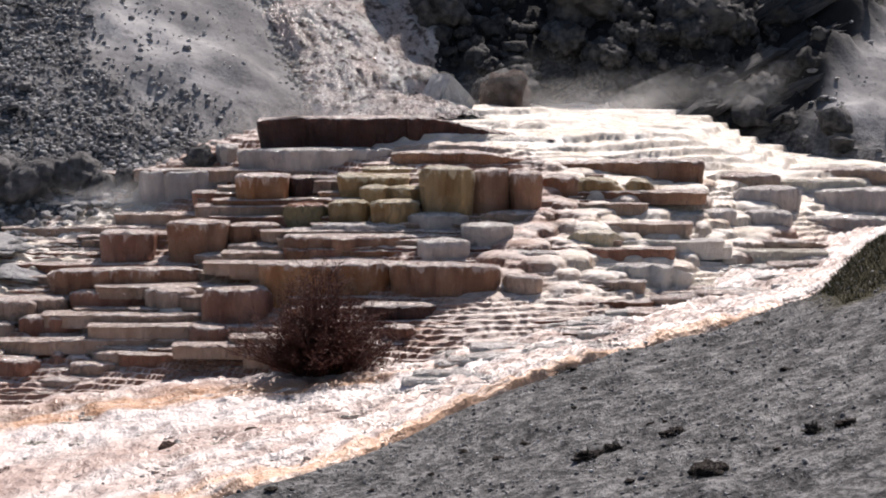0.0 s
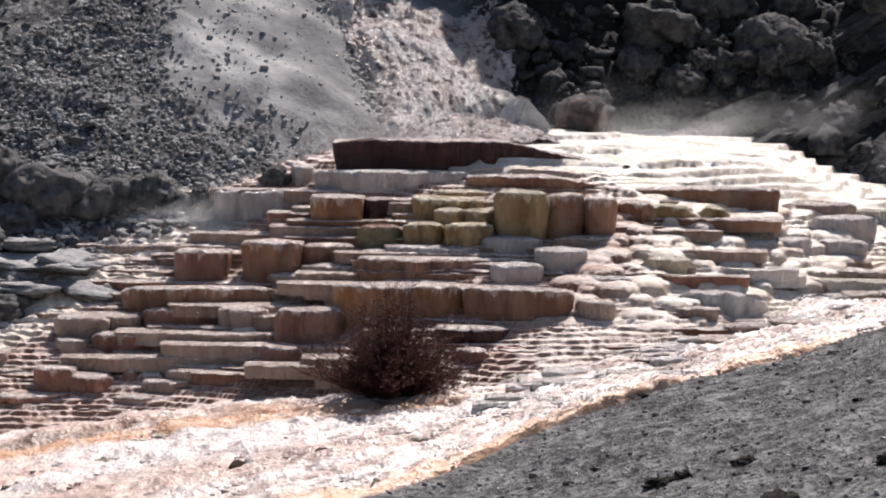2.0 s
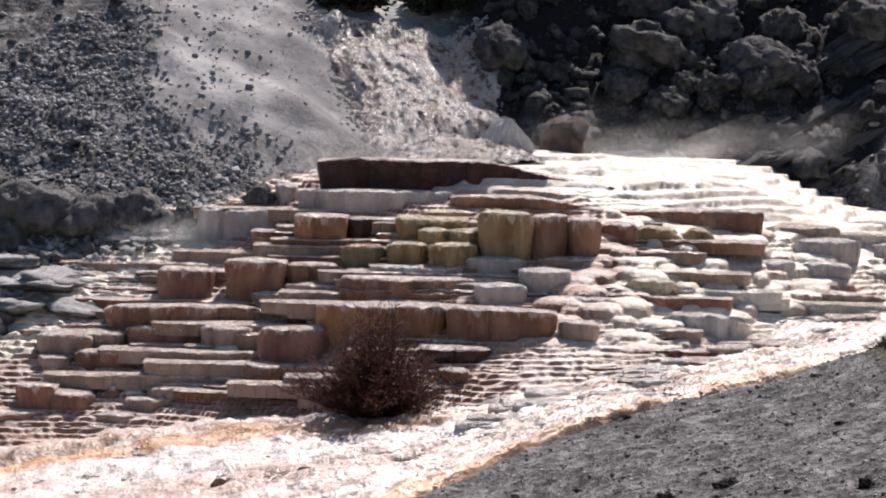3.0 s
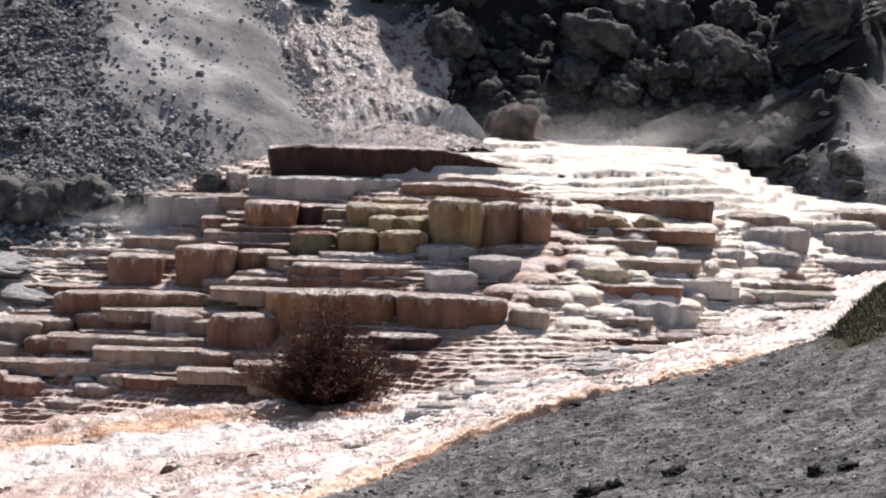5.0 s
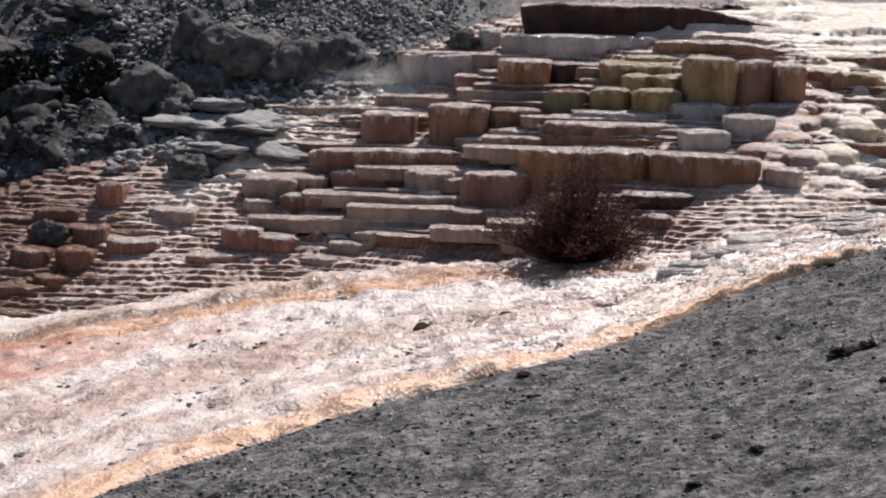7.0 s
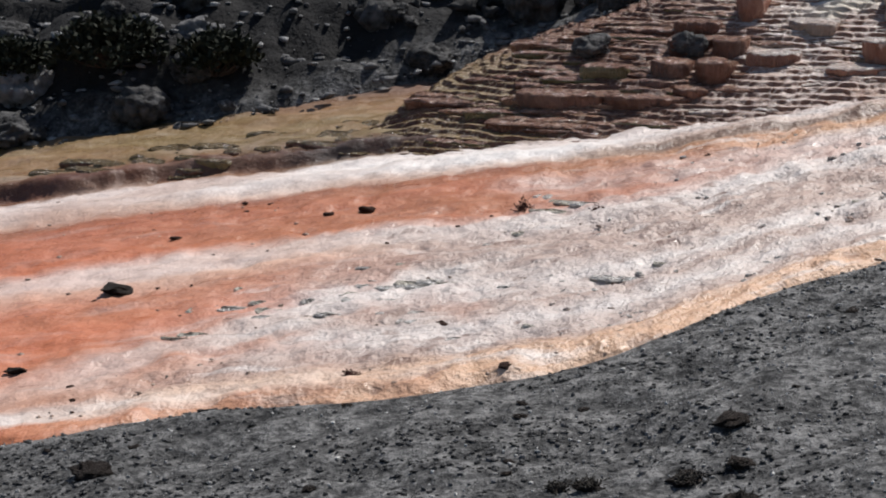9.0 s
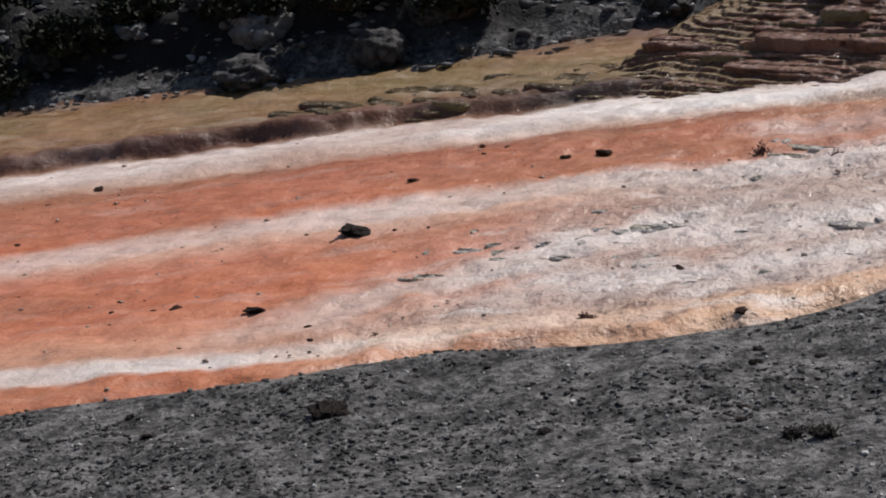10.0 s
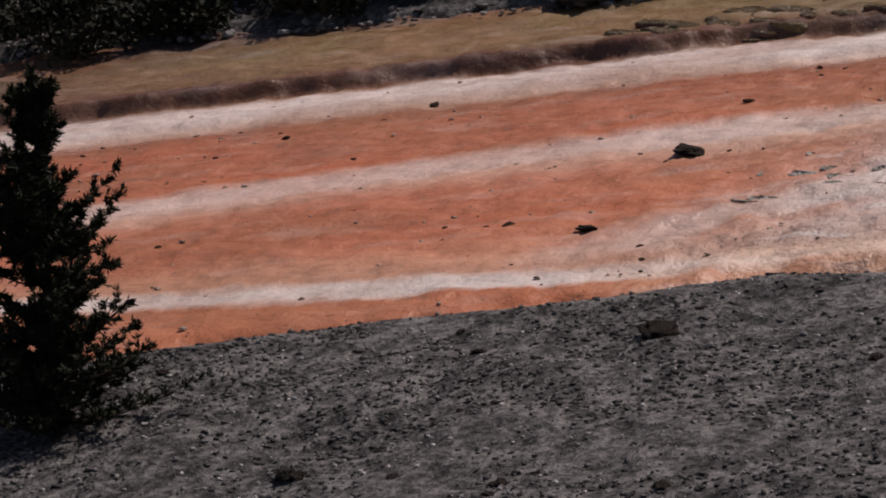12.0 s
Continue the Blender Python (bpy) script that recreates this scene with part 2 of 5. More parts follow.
def flow_material():
    """Bacterial mats and mineral crust of the runoff, banded along the flow; shadow bands by the far bank are coloured
    in.
    """
    n = Nodes("runoff_crust")
    u, v = n.attribute("along"), n.attribute("across")
    def flow_noise(su, sv, detail=4.0, off=0.0):
        c = n.add("ShaderNodeCombineXYZ", X=n.math('MULTIPLY', u, su), Y=n.math('MULTIPLY', v, sv), Z=off)
        return n.add("ShaderNodeTexNoise", Vector=c.outputs[0], Scale=1.0, Detail=detail, Roughness=0.55).outputs["Fac"]
    warp = n.math('MULTIPLY', n.math('SUBTRACT', flow_noise(0.16, 3.0), 0.5), 0.075)
    fine = n.math('MULTIPLY', n.math('SUBTRACT', flow_noise(0.5, 12.0, 4, 3.0), 0.5), 0.03)
    w = n.math('ADD', n.math('ADD', v, warp), fine)
    far_down = n.math('SUBTRACT', u, 32.0)
    w = n.math('SUBTRACT', w, n.math('MULTIPLY', n.math('MINIMUM', n.math('MAXIMUM', far_down, 0.0), 12.0), n.ramp(v, [(0.2, 0.013), (0.35, 0.0)])))
    w = n.math('ADD', w, n.math('MULTIPLY', n.math('MINIMUM', n.math('MAXIMUM', n.math('SUBTRACT', far_down, 2.0), 0.0), 12.0), n.ramp(v, [(0.36, 0.0), (0.44, 0.009), (0.62, 0.009), (0.70, 0.0)])))
    w = n.math('MULTIPLY', n.math('ADD', w, 0.1), 0.625)      # -0.1..1.5 to 0..1
    def at(x):
        return (x + 0.1) * 0.625
    O1, O2, OB, PEACH = (0.53, 0.178, 0.083), (0.45, 0.16, 0.083), (0.31, 0.115, 0.058), (0.60, 0.36, 0.22)
    # the last colour here paints the shadow line under the olive bank's edge
    W1, W2, OL, BANK_SHADE = (0.62, 0.555, 0.52), (0.43, 0.32, 0.272), (0.16, 0.122, 0.052), (0.032, 0.021, 0.014)
    TAN, PALE = (0.55, 0.225, 0.125), (0.74, 0.63, 0.57)
    LW = (0.80, 0.75, 0.71)
    low = n.ramp(w, [(at(-0.03), O1), (at(0.025), O1), (at(0.042), LW), (at(0.07), LW), (at(0.095), (0.60, 0.31, 0.20)), (at(0.2), TAN), (at(0.34), O1), (at(0.45), TAN), (at(0.52), (0.66, 0.44, 0.33)), (at(0.56), PALE), (at(0.605), PALE),
                     (at(0.65), O1), (at(0.70), O2), (at(0.80), O2), (at(0.86), OB), (at(0.89), (0.70, 0.55, 0.46)), (at(0.92), LW), (at(1.015), (0.80, 0.74, 0.70)), (at(1.028), (0.20, 0.13, 0.08)), (at(1.036), BANK_SHADE), (at(1.056), BANK_SHADE), (at(1.068), (0.11, 0.07, 0.03)), (at(1.09), OL), (at(1.20), (0.20, 0.158, 0.072)), (at(1.30), OL), (at(1.37), (0.07, 0.065, 0.06))])
    high = n.ramp(w, [(at(-0.03), PEACH), (at(0.065), (0.60, 0.38, 0.25)), (at(0.10), W2), (at(0.18), W1), (at(0.25), W2), (at(0.33), W1), (at(0.40), W2), (at(0.52), W2), (at(0.62), W1), (at(0.76), W1), (at(0.84), W2), (at(0.93), W2), (at(0.97), W1), (at(1.02), W2)])
    warm = n.math('MULTIPLY', n.ramp(n.math('MULTIPLY', u, 0.02), [(0.28, 0.0), (0.36, 1.0)]), n.ramp(w, [(at(0.79), 0.0), (at(0.83), 0.9), (at(0.88), 0.9), (at(0.93), 0.0)]))
    high = n.mix(warm, high, (0.50, 0.27, 0.14))
    blend = n.math('ADD', n.math('ADD', u, n.ramp(v, [(0.6, 0.0), (0.68, 1.0)])), n.math('MULTIPLY', n.math('SUBTRACT', flow_noise(0.25, 3.5, 5, 8.0), 0.5), 14.0))
    blend = n.math('ADD', blend, n.math('MULTIPLY', n.ramp(v, [(0.6, 0.0), (0.68, 1.0)]), 3.0))
    lower = n.ramp(n.math('MULTIPLY', blend, 0.02), [(0.54, 0.0), (0.64, 1.0)])
    lower = n.math('MAXIMUM', lower, n.ramp(n.math('MULTIPLY', v, 0.625), [(0.63, 0.0), (0.65, 1.0)]))
    colour = n.mix(lower, high, low)
    down = n.math('MULTIPLY', n.ramp(n.math('MULTIPLY', u, 0.02), [(0.58, 0.0), (0.72, 0.8)]), n.ramp(w, [(at(0.14), 0.0), (at(0.22), 1.0), (at(0.48), 1.0), (at(0.54), 0.45), (at(0.62), 0.45), (at(0.66), 0.8), (at(0.80), 0.8), (at(0.88), 0.2)]))
    colour = n.mix(n.math('MULTIPLY', down, n.ramp(flow_noise(0.3, 6.0, 5, 12.0), [(0.35, 0.5), (0.65, 1.0)])), colour, (0.46, 0.128, 0.062))
    # thin dark brown line just below the pale rim
    dark_line = n.math('MULTIPLY', n.ramp(n.math('MULTIPLY', u, 0.02), [(0.40, 0.0), (0.44, 1.0), (0.52, 1.0), (0.56, 0.0)]), n.ramp(w, [(at(0.865), 0.0), (at(0.88), 0.9), (at(0.90), 0.9), (at(0.915), 0.0)]))
    colour = n.mix(dark_line, colour, (0.16, 0.10, 0.07))
    # grey-violet shadow band along the far side downstream, mixed into the colour
    shore_shade = n.math('MULTIPLY', n.ramp(n.math('MULTIPLY', u, 0.02), [(0.84, 0.0), (0.96, 1.0)]), n.ramp(n.math('MULTIPLY', v, 0.625), [(0.61, 0.0), (0.65, 0.85)]))
    colour = n.mix(shore_shade, colour, (0.085, 0.05, 0.038))
    # the rippled white fan in the orange
    middle = n.math('ADD', n.math('SUBTRACT', v, 0.325), n.math('MULTIPLY', n.math('SUBTRACT', u, 28.6), 0.045))
    fan = n.math('ADD', n.math('ABSOLUTE', middle), n.math('MULTIPLY', n.math('SUBTRACT', flow_noise(0.9, 14.0, 5, 15.0), 0.5), 0.16))
    fan = n.math('MULTIPLY', n.ramp(fan, [(0.03, 0.85), (0.085, 0.0)]), n.ramp(n.math('MULTIPLY', u, 0.02), [(0.53, 0.0), (0.565, 1.0), (0.60, 0.9), (0.67, 0.0)]))
    colour = n.mix(fan, colour, (0.72, 0.67, 0.63))
    rust = n.math('MULTIPLY', n.ramp(flow_noise(0.22, 5.0, 5, 21.0), [(0.43, 0.0), (0.62, 0.7)]), lower)
    colour = n.mix(rust, colour, n.mix(0.6, colour, (0.33, 0.15, 0.075)))
    blotch = n.noise(0.9, (0.7, 0.7, 1), 5, 0.6)
    colour = n.mix(n.ramp(blotch, [(0.5, 0.0), (0.72, 0.45)]), colour, n.mix(0.5, colour, (0.30, 0.17, 0.13)))
    # dark flecks in the bump's hollows, long in the direction of the little dams: their shade as colour
    fleck = n.noise(2.3, (0.9, 0.8, 1), 3, 0.55)
    many = n.ramp(n.noise(0.35, detail=3), [(0.35, 0.35), (0.6, 1.0)])
    colour = n.mix(n.math('MULTIPLY', n.ramp(fleck, [(0.335, 0.75), (0.41, 0.0)]), n.math('MULTIPLY', many, n.math('SUBTRACT', 1.0, n.math('MULTIPLY', lower, 0.55)))), colour, (0.20, 0.115, 0.085))
    streak = flow_noise(0.5, 30.0, 4, 5.0)
    colour = n.mix(n.math('MULTIPLY', n.ramp(streak, [(0.54, 0.0), (0.70, 0.8)]), n.math('SUBTRACT', 1.0, n.math('MULTIPLY', lower, 0.8))), colour, (0.70, 0.64, 0.60))
    return n.done(colour, n.ramp(n.noise(3, (0.5, 1.5, 1)), [(0.35, 0.25), (0.65, 0.6)]),
                  [(n.math('MULTIPLY', n.noise(2.3, (0.9, 0.8, 1), 4, 0.58), n.math('SUBTRACT', 1.0, n.math('MULTIPLY', lower, 0.6))), 0.16), (n.math('MULTIPLY', n.noise(9, (1, 0.8, 1), 5, 0.6), n.math('SUBTRACT', 1.0, n.math('MULTIPLY', lower, 0.5))), 0.04), (n.noise(50, detail=3), 0.006)])


def ground_material():
    """Grey travertine gravel; paler dusty scree up the hill; shade and darker soil share one near-black colour."""
    n = Nodes("grey_gravel")
    hill, dark, grass = n.attribute("hill"), n.attribute("dark"), n.attribute("grass")
    base = n.mix(n.ramp(n.noise(0.8, detail=6), [(0.35, 0.0), (0.65, 1.0)]), (0.047, 0.047, 0.049), (0.108, 0.106, 0.105))
    speck = n.ramp(n.math('ADD', n.math('MULTIPLY', n.noise(3.2, (0.9, 0.7, 1), 5, 0.62), 0.55), n.math('MULTIPLY', n.noise(11.0, (0.9, 0.8, 1), 4, 0.6), 0.45)), [(0.40, 0.0), (0.5, 0.38), (0.60, 1.0)])
    base = n.mix(0.8, base, n.mix(speck, (0.008, 0.008, 0.0085), (0.27, 0.266, 0.26)))
    pale = n.mix(n.ramp(n.noise(0.5, detail=5), [(0.42, 0.0), (0.62, 1.0)]), (0.18, 0.178, 0.178), (0.36, 0.355, 0.35))
    pale = n.mix(n.math('MULTIPLY', n.ramp(n.noise(5, detail=6, rough=0.65), [(0.34, 1.0), (0.46, 0.0)]), 0.7), pale, (0.13, 0.128, 0.13))
    colour = n.mix(hill, base, pale)
    # near black in the gully and up the hill: dark soil with shade coloured in
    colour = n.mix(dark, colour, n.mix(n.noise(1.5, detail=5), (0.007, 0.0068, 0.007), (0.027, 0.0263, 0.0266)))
    # dull green at the bank's crest, with the shade of its cut face painted in
    colour = n.mix(grass, colour, n.mix(n.noise(6, detail=5), (0.022, 0.02, 0.008), (0.065, 0.056, 0.026)))
    return n.done(colour, 0.9, [(n.math('MULTIPLY', n.noise(3.2, (0.9, 0.7, 1), 5, 0.62), n.math('SUBTRACT', 1.0, n.math('MULTIPLY', hill, 0.75))), 0.16), (n.math('MULTIPLY', n.noise(11.0, (0.9, 0.8, 1), 6, 0.65), n.math('SUBTRACT', 1.0, n.math('MULTIPLY', hill, 0.8))), 0.05)], specular=0.2)


def stone(name, a, b, scale=5.0):
    n = Nodes(name)
    colour = n.mix(n.ramp(n.noise(scale, detail=6), [(0.35, 0.0), (0.65, 1.0)]), a, b)
    colour = n.mix(n.math('MULTIPLY', n.add("ShaderNodeNewGeometry").outputs["Random Per Island"], 0.6), colour, tuple(0.45 * c for c in a))
    return n.done(colour, 0.85, [(n.noise(scale * 0.8, detail=7, rough=0.65), 0.16), (n.noise(scale * 5, detail=4), 0.03)], specular=0.25)


grey_stone = stone("grey_stone", (0.33, 0.325, 0.325), (0.58, 0.572, 0.563))
dark_stone = stone("dark_stone", (0.13, 0.128, 0.13), (0.29, 0.286, 0.284))
# brownish grey boulders, a darker copy of the stone with shade in its colour
shaded_stone = stone("shaded_brown_grey_stone", (0.075, 0.072, 0.071), (0.19, 0.184, 0.18))
bank_earth = stone("bank_earth", (0.05, 0.05, 0.051), (0.21, 0.207, 0.204), 9)
# darkest copy of the grey stone: the gully's shade is in this colour
shade_dark_stone = stone("shade_dark_stone", (0.028, 0.0275, 0.028), (0.14, 0.137, 0.135))
brown_stone = stone("brown_stone", (0.06, 0.026, 0.016), (0.15, 0.07, 0.045))
pale_stone = stone("pale_stone", (0.58, 0.565, 0.55), (0.78, 0.77, 0.75))


def plain(name, a, b, scale, rough=0.7):
    n = Nodes(name)
    colour = n.mix(n.noise(scale, detail=4), a, b)
    colour = n.mix(n.math('MULTIPLY', n.add("ShaderNodeNewGeometry").outputs["Random Per Island"], 0.5), colour, tuple(0.5 * c for c in a))
    return n.done(colour, rough, specular=0.3)


bark = plain("bark", (0.05, 0.035, 0.028), (0.12, 0.09, 0.07), 20, 0.9)
twig_bark = plain("red_twig_bark", (0.055, 0.017, 0.011), (0.095, 0.032, 0.022), 8, 0.8)
bush_leaf = plain("withered_red_leaf", (0.065, 0.018, 0.012), (0.11, 0.036, 0.022), 6, 0.7)
needle_leaf = plain("pine_needle", (0.012, 0.017, 0.006), (0.024, 0.031, 0.011), 6, 0.7)


# ---- mesh helpers ----
def mesh_object(name, verts, faces, material, parent=None, shade=True):
    me = bpy.data.meshes.new(name)
    me.from_pydata(np.asarray(verts, float).tolist(), [], faces)
    me.materials.append(material)
    if shade:
        me.polygons.foreach_set("use_smooth", [True] * len(me.polygons))
    ob = new(name, me)
    ob.parent = parent
    return ob


def grid_mesh(name, X, Y, Z, material, parent=None, keep=None, attributes=()):
    rows, cols = X.shape
    verts = np.stack([X, Y, Z], -1).reshape(-1, 3)
    i = np.arange(rows * cols).reshape(rows, cols)
    quads = np.stack([i[:-1, :-1], i[:-1, 1:], i[1:, 1:], i[1:, :-1]], -1).reshape(-1, 4)
    if keep is not None:
        quads = quads[(keep[:-1, :-1] & keep[1:, 1:] & keep[:-1, 1:] & keep[1:, :-1]).reshape(-1)]
        used, inverse = np.unique(quads, return_inverse=True)
        verts, quads = verts[used], inverse.reshape(-1, 4)
    me = bpy.data.meshes.new(name)
    me.vertices.add(len(verts))
    me.vertices.foreach_set("co", verts.astype(np.float32).ravel())
    me.loops.add(quads.size)
    me.loops.foreach_set("vertex_index", quads.astype(np.int32).ravel())
    me.polygons.add(len(quads))
    me.polygons.foreach_set("loop_start", np.arange(0, quads.size, 4, dtype=np.int32))
    me.polygons.foreach_set("use_smooth", np.ones(len(quads), bool))
    me.update(calc_edges=True)
    for key, values in attributes:
        values = values.reshape(-1)
        if keep is not None:
            values = values[used]
        me.attributes.new(key, 'FLOAT', 'POINT').data.foreach_set("value", values.astype(np.float32))
    me.materials.append(material)
    ob = new(name, me)
    ob.parent = parent
    return ob


def empty(name, at=(0, 0, 0)):
    ob = new(name)
    ob.location = at
    ob.empty_display_size = 0.2
    return ob


def smooth_scree(x, y):
    """1 on the dusty smooth slope beside the cascade, 0 on the rubble round it."""
    return smooth(-9.3, -6.6, x + 1.3 * fbm(x * 0.45, y * 0.45, 4, 43, 0.65)) * smooth(56.0, 58.6, y + 1.2 * fbm(x * 0.5, y * 0.5, 4, 44, 0.65)) * smooth(-0.8, -2.4, x)


# ---- ground: one sheet from under the camera to the horizon ----
def fine_axis(a, b, step, far):
    mid = np.arange(a, b + step / 2, step)
    out = np.geomspace(step, far, 26).cumsum()
    out = out[out < far]
    return np.concatenate([a - out[::-1], mid, b + out])


gx, gy = np.meshgrid(fine_axis(-40, 18, 0.13, 900), fine_axis(22, 78, 0.13, 900))
gz = land(gx, gy)
yn, yf, yh = near_edge(gx), far_edge(gx), hill_foot(gx)
on_hill = smooth(0.0, 1.5, gy - yh)
on_bank = smooth(0.0, 0.8, yn - gy)
close = smooth(150, 90, np.hypot(gx, gy - 50))
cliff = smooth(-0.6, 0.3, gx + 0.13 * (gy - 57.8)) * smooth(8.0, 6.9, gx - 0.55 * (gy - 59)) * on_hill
gz = gz + close * on_hill * (0.35 * fbm(gx * 0.35, gy * 0.35, 4, 3) + (0.08 + 0.10 * smooth(-6, -9, gx)) * fbm(gx * 1.3, gy * 1.3, 4, 9))
far_slope = close * on_hill * smooth(-15.5, -19, gx)
gz = gz + far_slope * (0.5 * smooth(-0.1, 0.4, fbm(gx * 0.24, gy * 0.5, 3, 33) - 0.1) + 0.4 * smooth(-0.1, 0.4, fbm(gx * 0.35 + 7, gy * 0.7, 3, 34) - 0.25))
gz = gz + close * cliff * (0.7 * np.abs(fbm(gx * 0.55, gy * 0.55, 4, 21)) + 0.35 * np.abs(fbm(gx * 1.6, gy * 1.6, 3, 22)))
gz = gz + close * on_bank * (0.10 * fbm(gx * 0.5, gy * 0.5, 3, 5) + 0.055 * fbm(gx * 1.4, gy * 1.4, 3, 6))
under = smooth(-0.3, 0.3, gy - yn) * smooth(0.6, -0.4, gy - yh) * (gx < 18)
gz = gz - 0.16 * under - 0.5 * smooth(0.1, 0.7, gy - yf) * smooth(0.5, -0.3, gy - yh) * (gx < 14)
scree = on_hill * np.clip(smooth_scree(gx, gy) + 0.25 * smooth(0.0, 0.5, fbm(gx * 0.2, gy * 0.25, 3, 40)) + smooth(7.2, 7.8, gx - 0.53 * (gy - 60) + 0.4 * fbm(gx * 0.8, gy * 0.8, 3, 45)), 0, 1)
# where the ground colour is darkened, fully so in the shaded gully
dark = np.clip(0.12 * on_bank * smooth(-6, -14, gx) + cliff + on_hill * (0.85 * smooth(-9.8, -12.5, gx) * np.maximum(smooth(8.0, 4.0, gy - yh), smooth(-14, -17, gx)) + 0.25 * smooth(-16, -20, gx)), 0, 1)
gz = gz + 0.55 * smooth(5.9, 7.2, gx) * smooth(41.8, 45.0, gy) * smooth(0.2, 1.4, yn - gy)
# mask of the green, shaded cut face, whose shade is only a colour
grass = smooth(5.5, 6.1, gx) * smooth(41.0, 41.5, gy - 0.5 * (gx - 6)) * smooth(0.6, 1.2, yn - gy)
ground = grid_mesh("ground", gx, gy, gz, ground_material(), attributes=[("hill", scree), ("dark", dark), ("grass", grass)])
tagged(ground, "grey gravel slope and rocky scree hillside round the hot spring", "ground", kind="structure")

# ---- runoff: sheet of coloured crust between bank and mound ----
across, along = np.meshgrid(np.concatenate([np.linspace(-0.06, 1.0, 150), np.linspace(1.007, 1.09, 26), np.linspace(1.1, 1.45, 34)]), np.arange(-60, 0.01, 0.085))
fx = 14 + along * 0.93                       # x of the near edge, from upstream down the flow
near_y, far_y = near_edge(fx), far_edge(fx * 1.18 + 1.0)
X = fx + across * (fx * 0.18 + 1.0)
Y = near_y + across * (far_y - near_y)
Z = flow_plane(X, np.minimum(Y, 70))
steps = (fbm(X * 0.7, Y * 1.6, 4, 61) * 0.6 + 1.2 * across * 6) * 3.0
frac = steps - np.floor(steps)
upstream = smooth(-40, -14, along)
Z = Z + (0.025 + 0.055 * upstream) * (smooth(0.0, 0.3, frac) - frac) + (0.028 + 0.03 * upstream) * fbm(X * 1.7, Y * 1.7, 4, 66, 0.6)
bumps = fbm(X * 1.5 + 0.4 * Y, Y * 1.5, 4, 71, 0.55)
Z = Z + (0.02 + 0.05 * upstream) * smooth(-0.25, 0.35, bumps) * smooth(0.0, 0.06, across) * smooth(0.84, 0.7, across - 0.25 * upstream)
Z = Z + 0.10 * np.exp(-((across - 0.93) / 0.035) ** 2) * smooth(-16, -22, along)          # raised pale rim
Z = Z + (0.28 * smooth(1.036, 1.056, across + 0.012 * fbm(X * 0.8, Y * 0.8, 4, 67)) + 0.04 * fbm(X * 2.2, Y * 2.2, 3, 69) * smooth(1.03, 1.05, across) * smooth(1.12, 1.07, across) + 0.05 * fbm(X * 1.2, Y * 2.4, 3, 68) * smooth(1.05, 1.15, across)) * smooth(-24, -34, along)
lift = smooth(-0.05, 0.03, across + 0.03 * fbm(X * 0.9, Y * 0.9, 3, 70))
Z = Z - 0.35 * (1 - lift)
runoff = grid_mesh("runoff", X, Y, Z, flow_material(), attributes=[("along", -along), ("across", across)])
tagged(runoff, "orange, white and pink mineral crust of the hot spring runoff", "runoff", kind="structure")

# ---- the terraced mound ----
mound = empty("travertine_mound", (0, 47, 0))
tagged(mound, "stepped travertine hot spring mound with brown, ochre and white terraces", "mound")
at_mound = Matrix.Translation((0, -47, 0))


def put_on_mound(ob):
    ob.parent = mound
    ob.matrix_parent_inverse = at_mound
    return ob


mx, my = np.meshgrid(np.arange(-19, 13, 0.04), np.arange(44.4, 63, 0.04))
mz = mound_height(mx, my)
water = smooth(0.35, -0.1, np.abs((mx - 3.6 - 0.25 * (my - 50)) / (3.2 + 0.4 * np.maximum(my - 52, 0))) - 0.55 + 0.25 * fbm(mx * 0.5, my * 0.5, 3, 85))
wobble_low = fbm(mx * 1.5, my * 1.5, 3, 97)
sheet = smooth(53.6, 54.6, my + 0.3 * fbm(mx * 0.6, my * 0.3, 2, 86)) * smooth(-2.5, 0.5, mx)
flood = np.clip(water + sheet, 0, 1)
for wx, wy, wr in ((-5.3, 48.9, 0.5), (-4.4, 50.1, 0.45), (-4.75, 49.1, 0.5), (-6.3, 53.0, 1.0), (-7.2, 52.0, 1.1), (-0.75, 53.6, 0.4), (-5.5, 47.8, 0.5)):   # trickles on the left flank
    water = water + 0.9 * np.exp(-((mx - wx) / wr) ** 2 - ((my - wy) / (0.9 * wr)) ** 2) * (0.7 + 0.5 * wobble_low)
band = smooth(1.3, 0.5, np.abs(my - 52.3 - 1.25 * (mx + 6.95)) + 0.5 * wobble_low) * smooth(-10.2, -9.0, mx) * smooth(-5.0, -6.0, mx)      # white trickles beside the hill
water = water + band
water = np.clip(water * (1 - 0.65 * smooth(49.2, 47.4, my + 0.5 * wobble_low)) + sheet, 0, 1)
tail = smooth(-9.0, -12.2, mx + 0.8 * fbm(mx * 0.4, my * 0.4, 3, 87))
step = 0.078
smoothed = mz + 0.04 * fbm(mx * 0.6, my * 1.0, 3, 88) + 0.015 * fbm(mx * 2.5, my * 4.0, 3, 89)
q = (mz + (0.05 + 0.05 * sheet) * fbm(mx * 0.3, my * 0.8, 4, 81) + 0.035 * fbm(mx * 1.8, my * 3, 3, 83)) / step
fl = np.floor(q)
stepped = step * (fl + smooth(0.8, 1.0, q - fl)) - 0.02 + 0.04 * smooth(-10.5, -8.5, mx) + 0.018 * fbm(mx * 4, my * 4, 3, 84)
mz = stepped + (smoothed - stepped) * np.maximum(0.88 * sheet, 0.2 * flood)
mz = mz + 0.05 * flood * (1 - sheet)
mz = mz + band * (0.06 * fbm(mx * 2.2, my * 2.2, 3, 103) + 0.05 * np.abs(fbm(mx * 5, my * 5, 2, 104)))
mz = mz - 0.6 * smooth(-15.5, -18.0, mx)
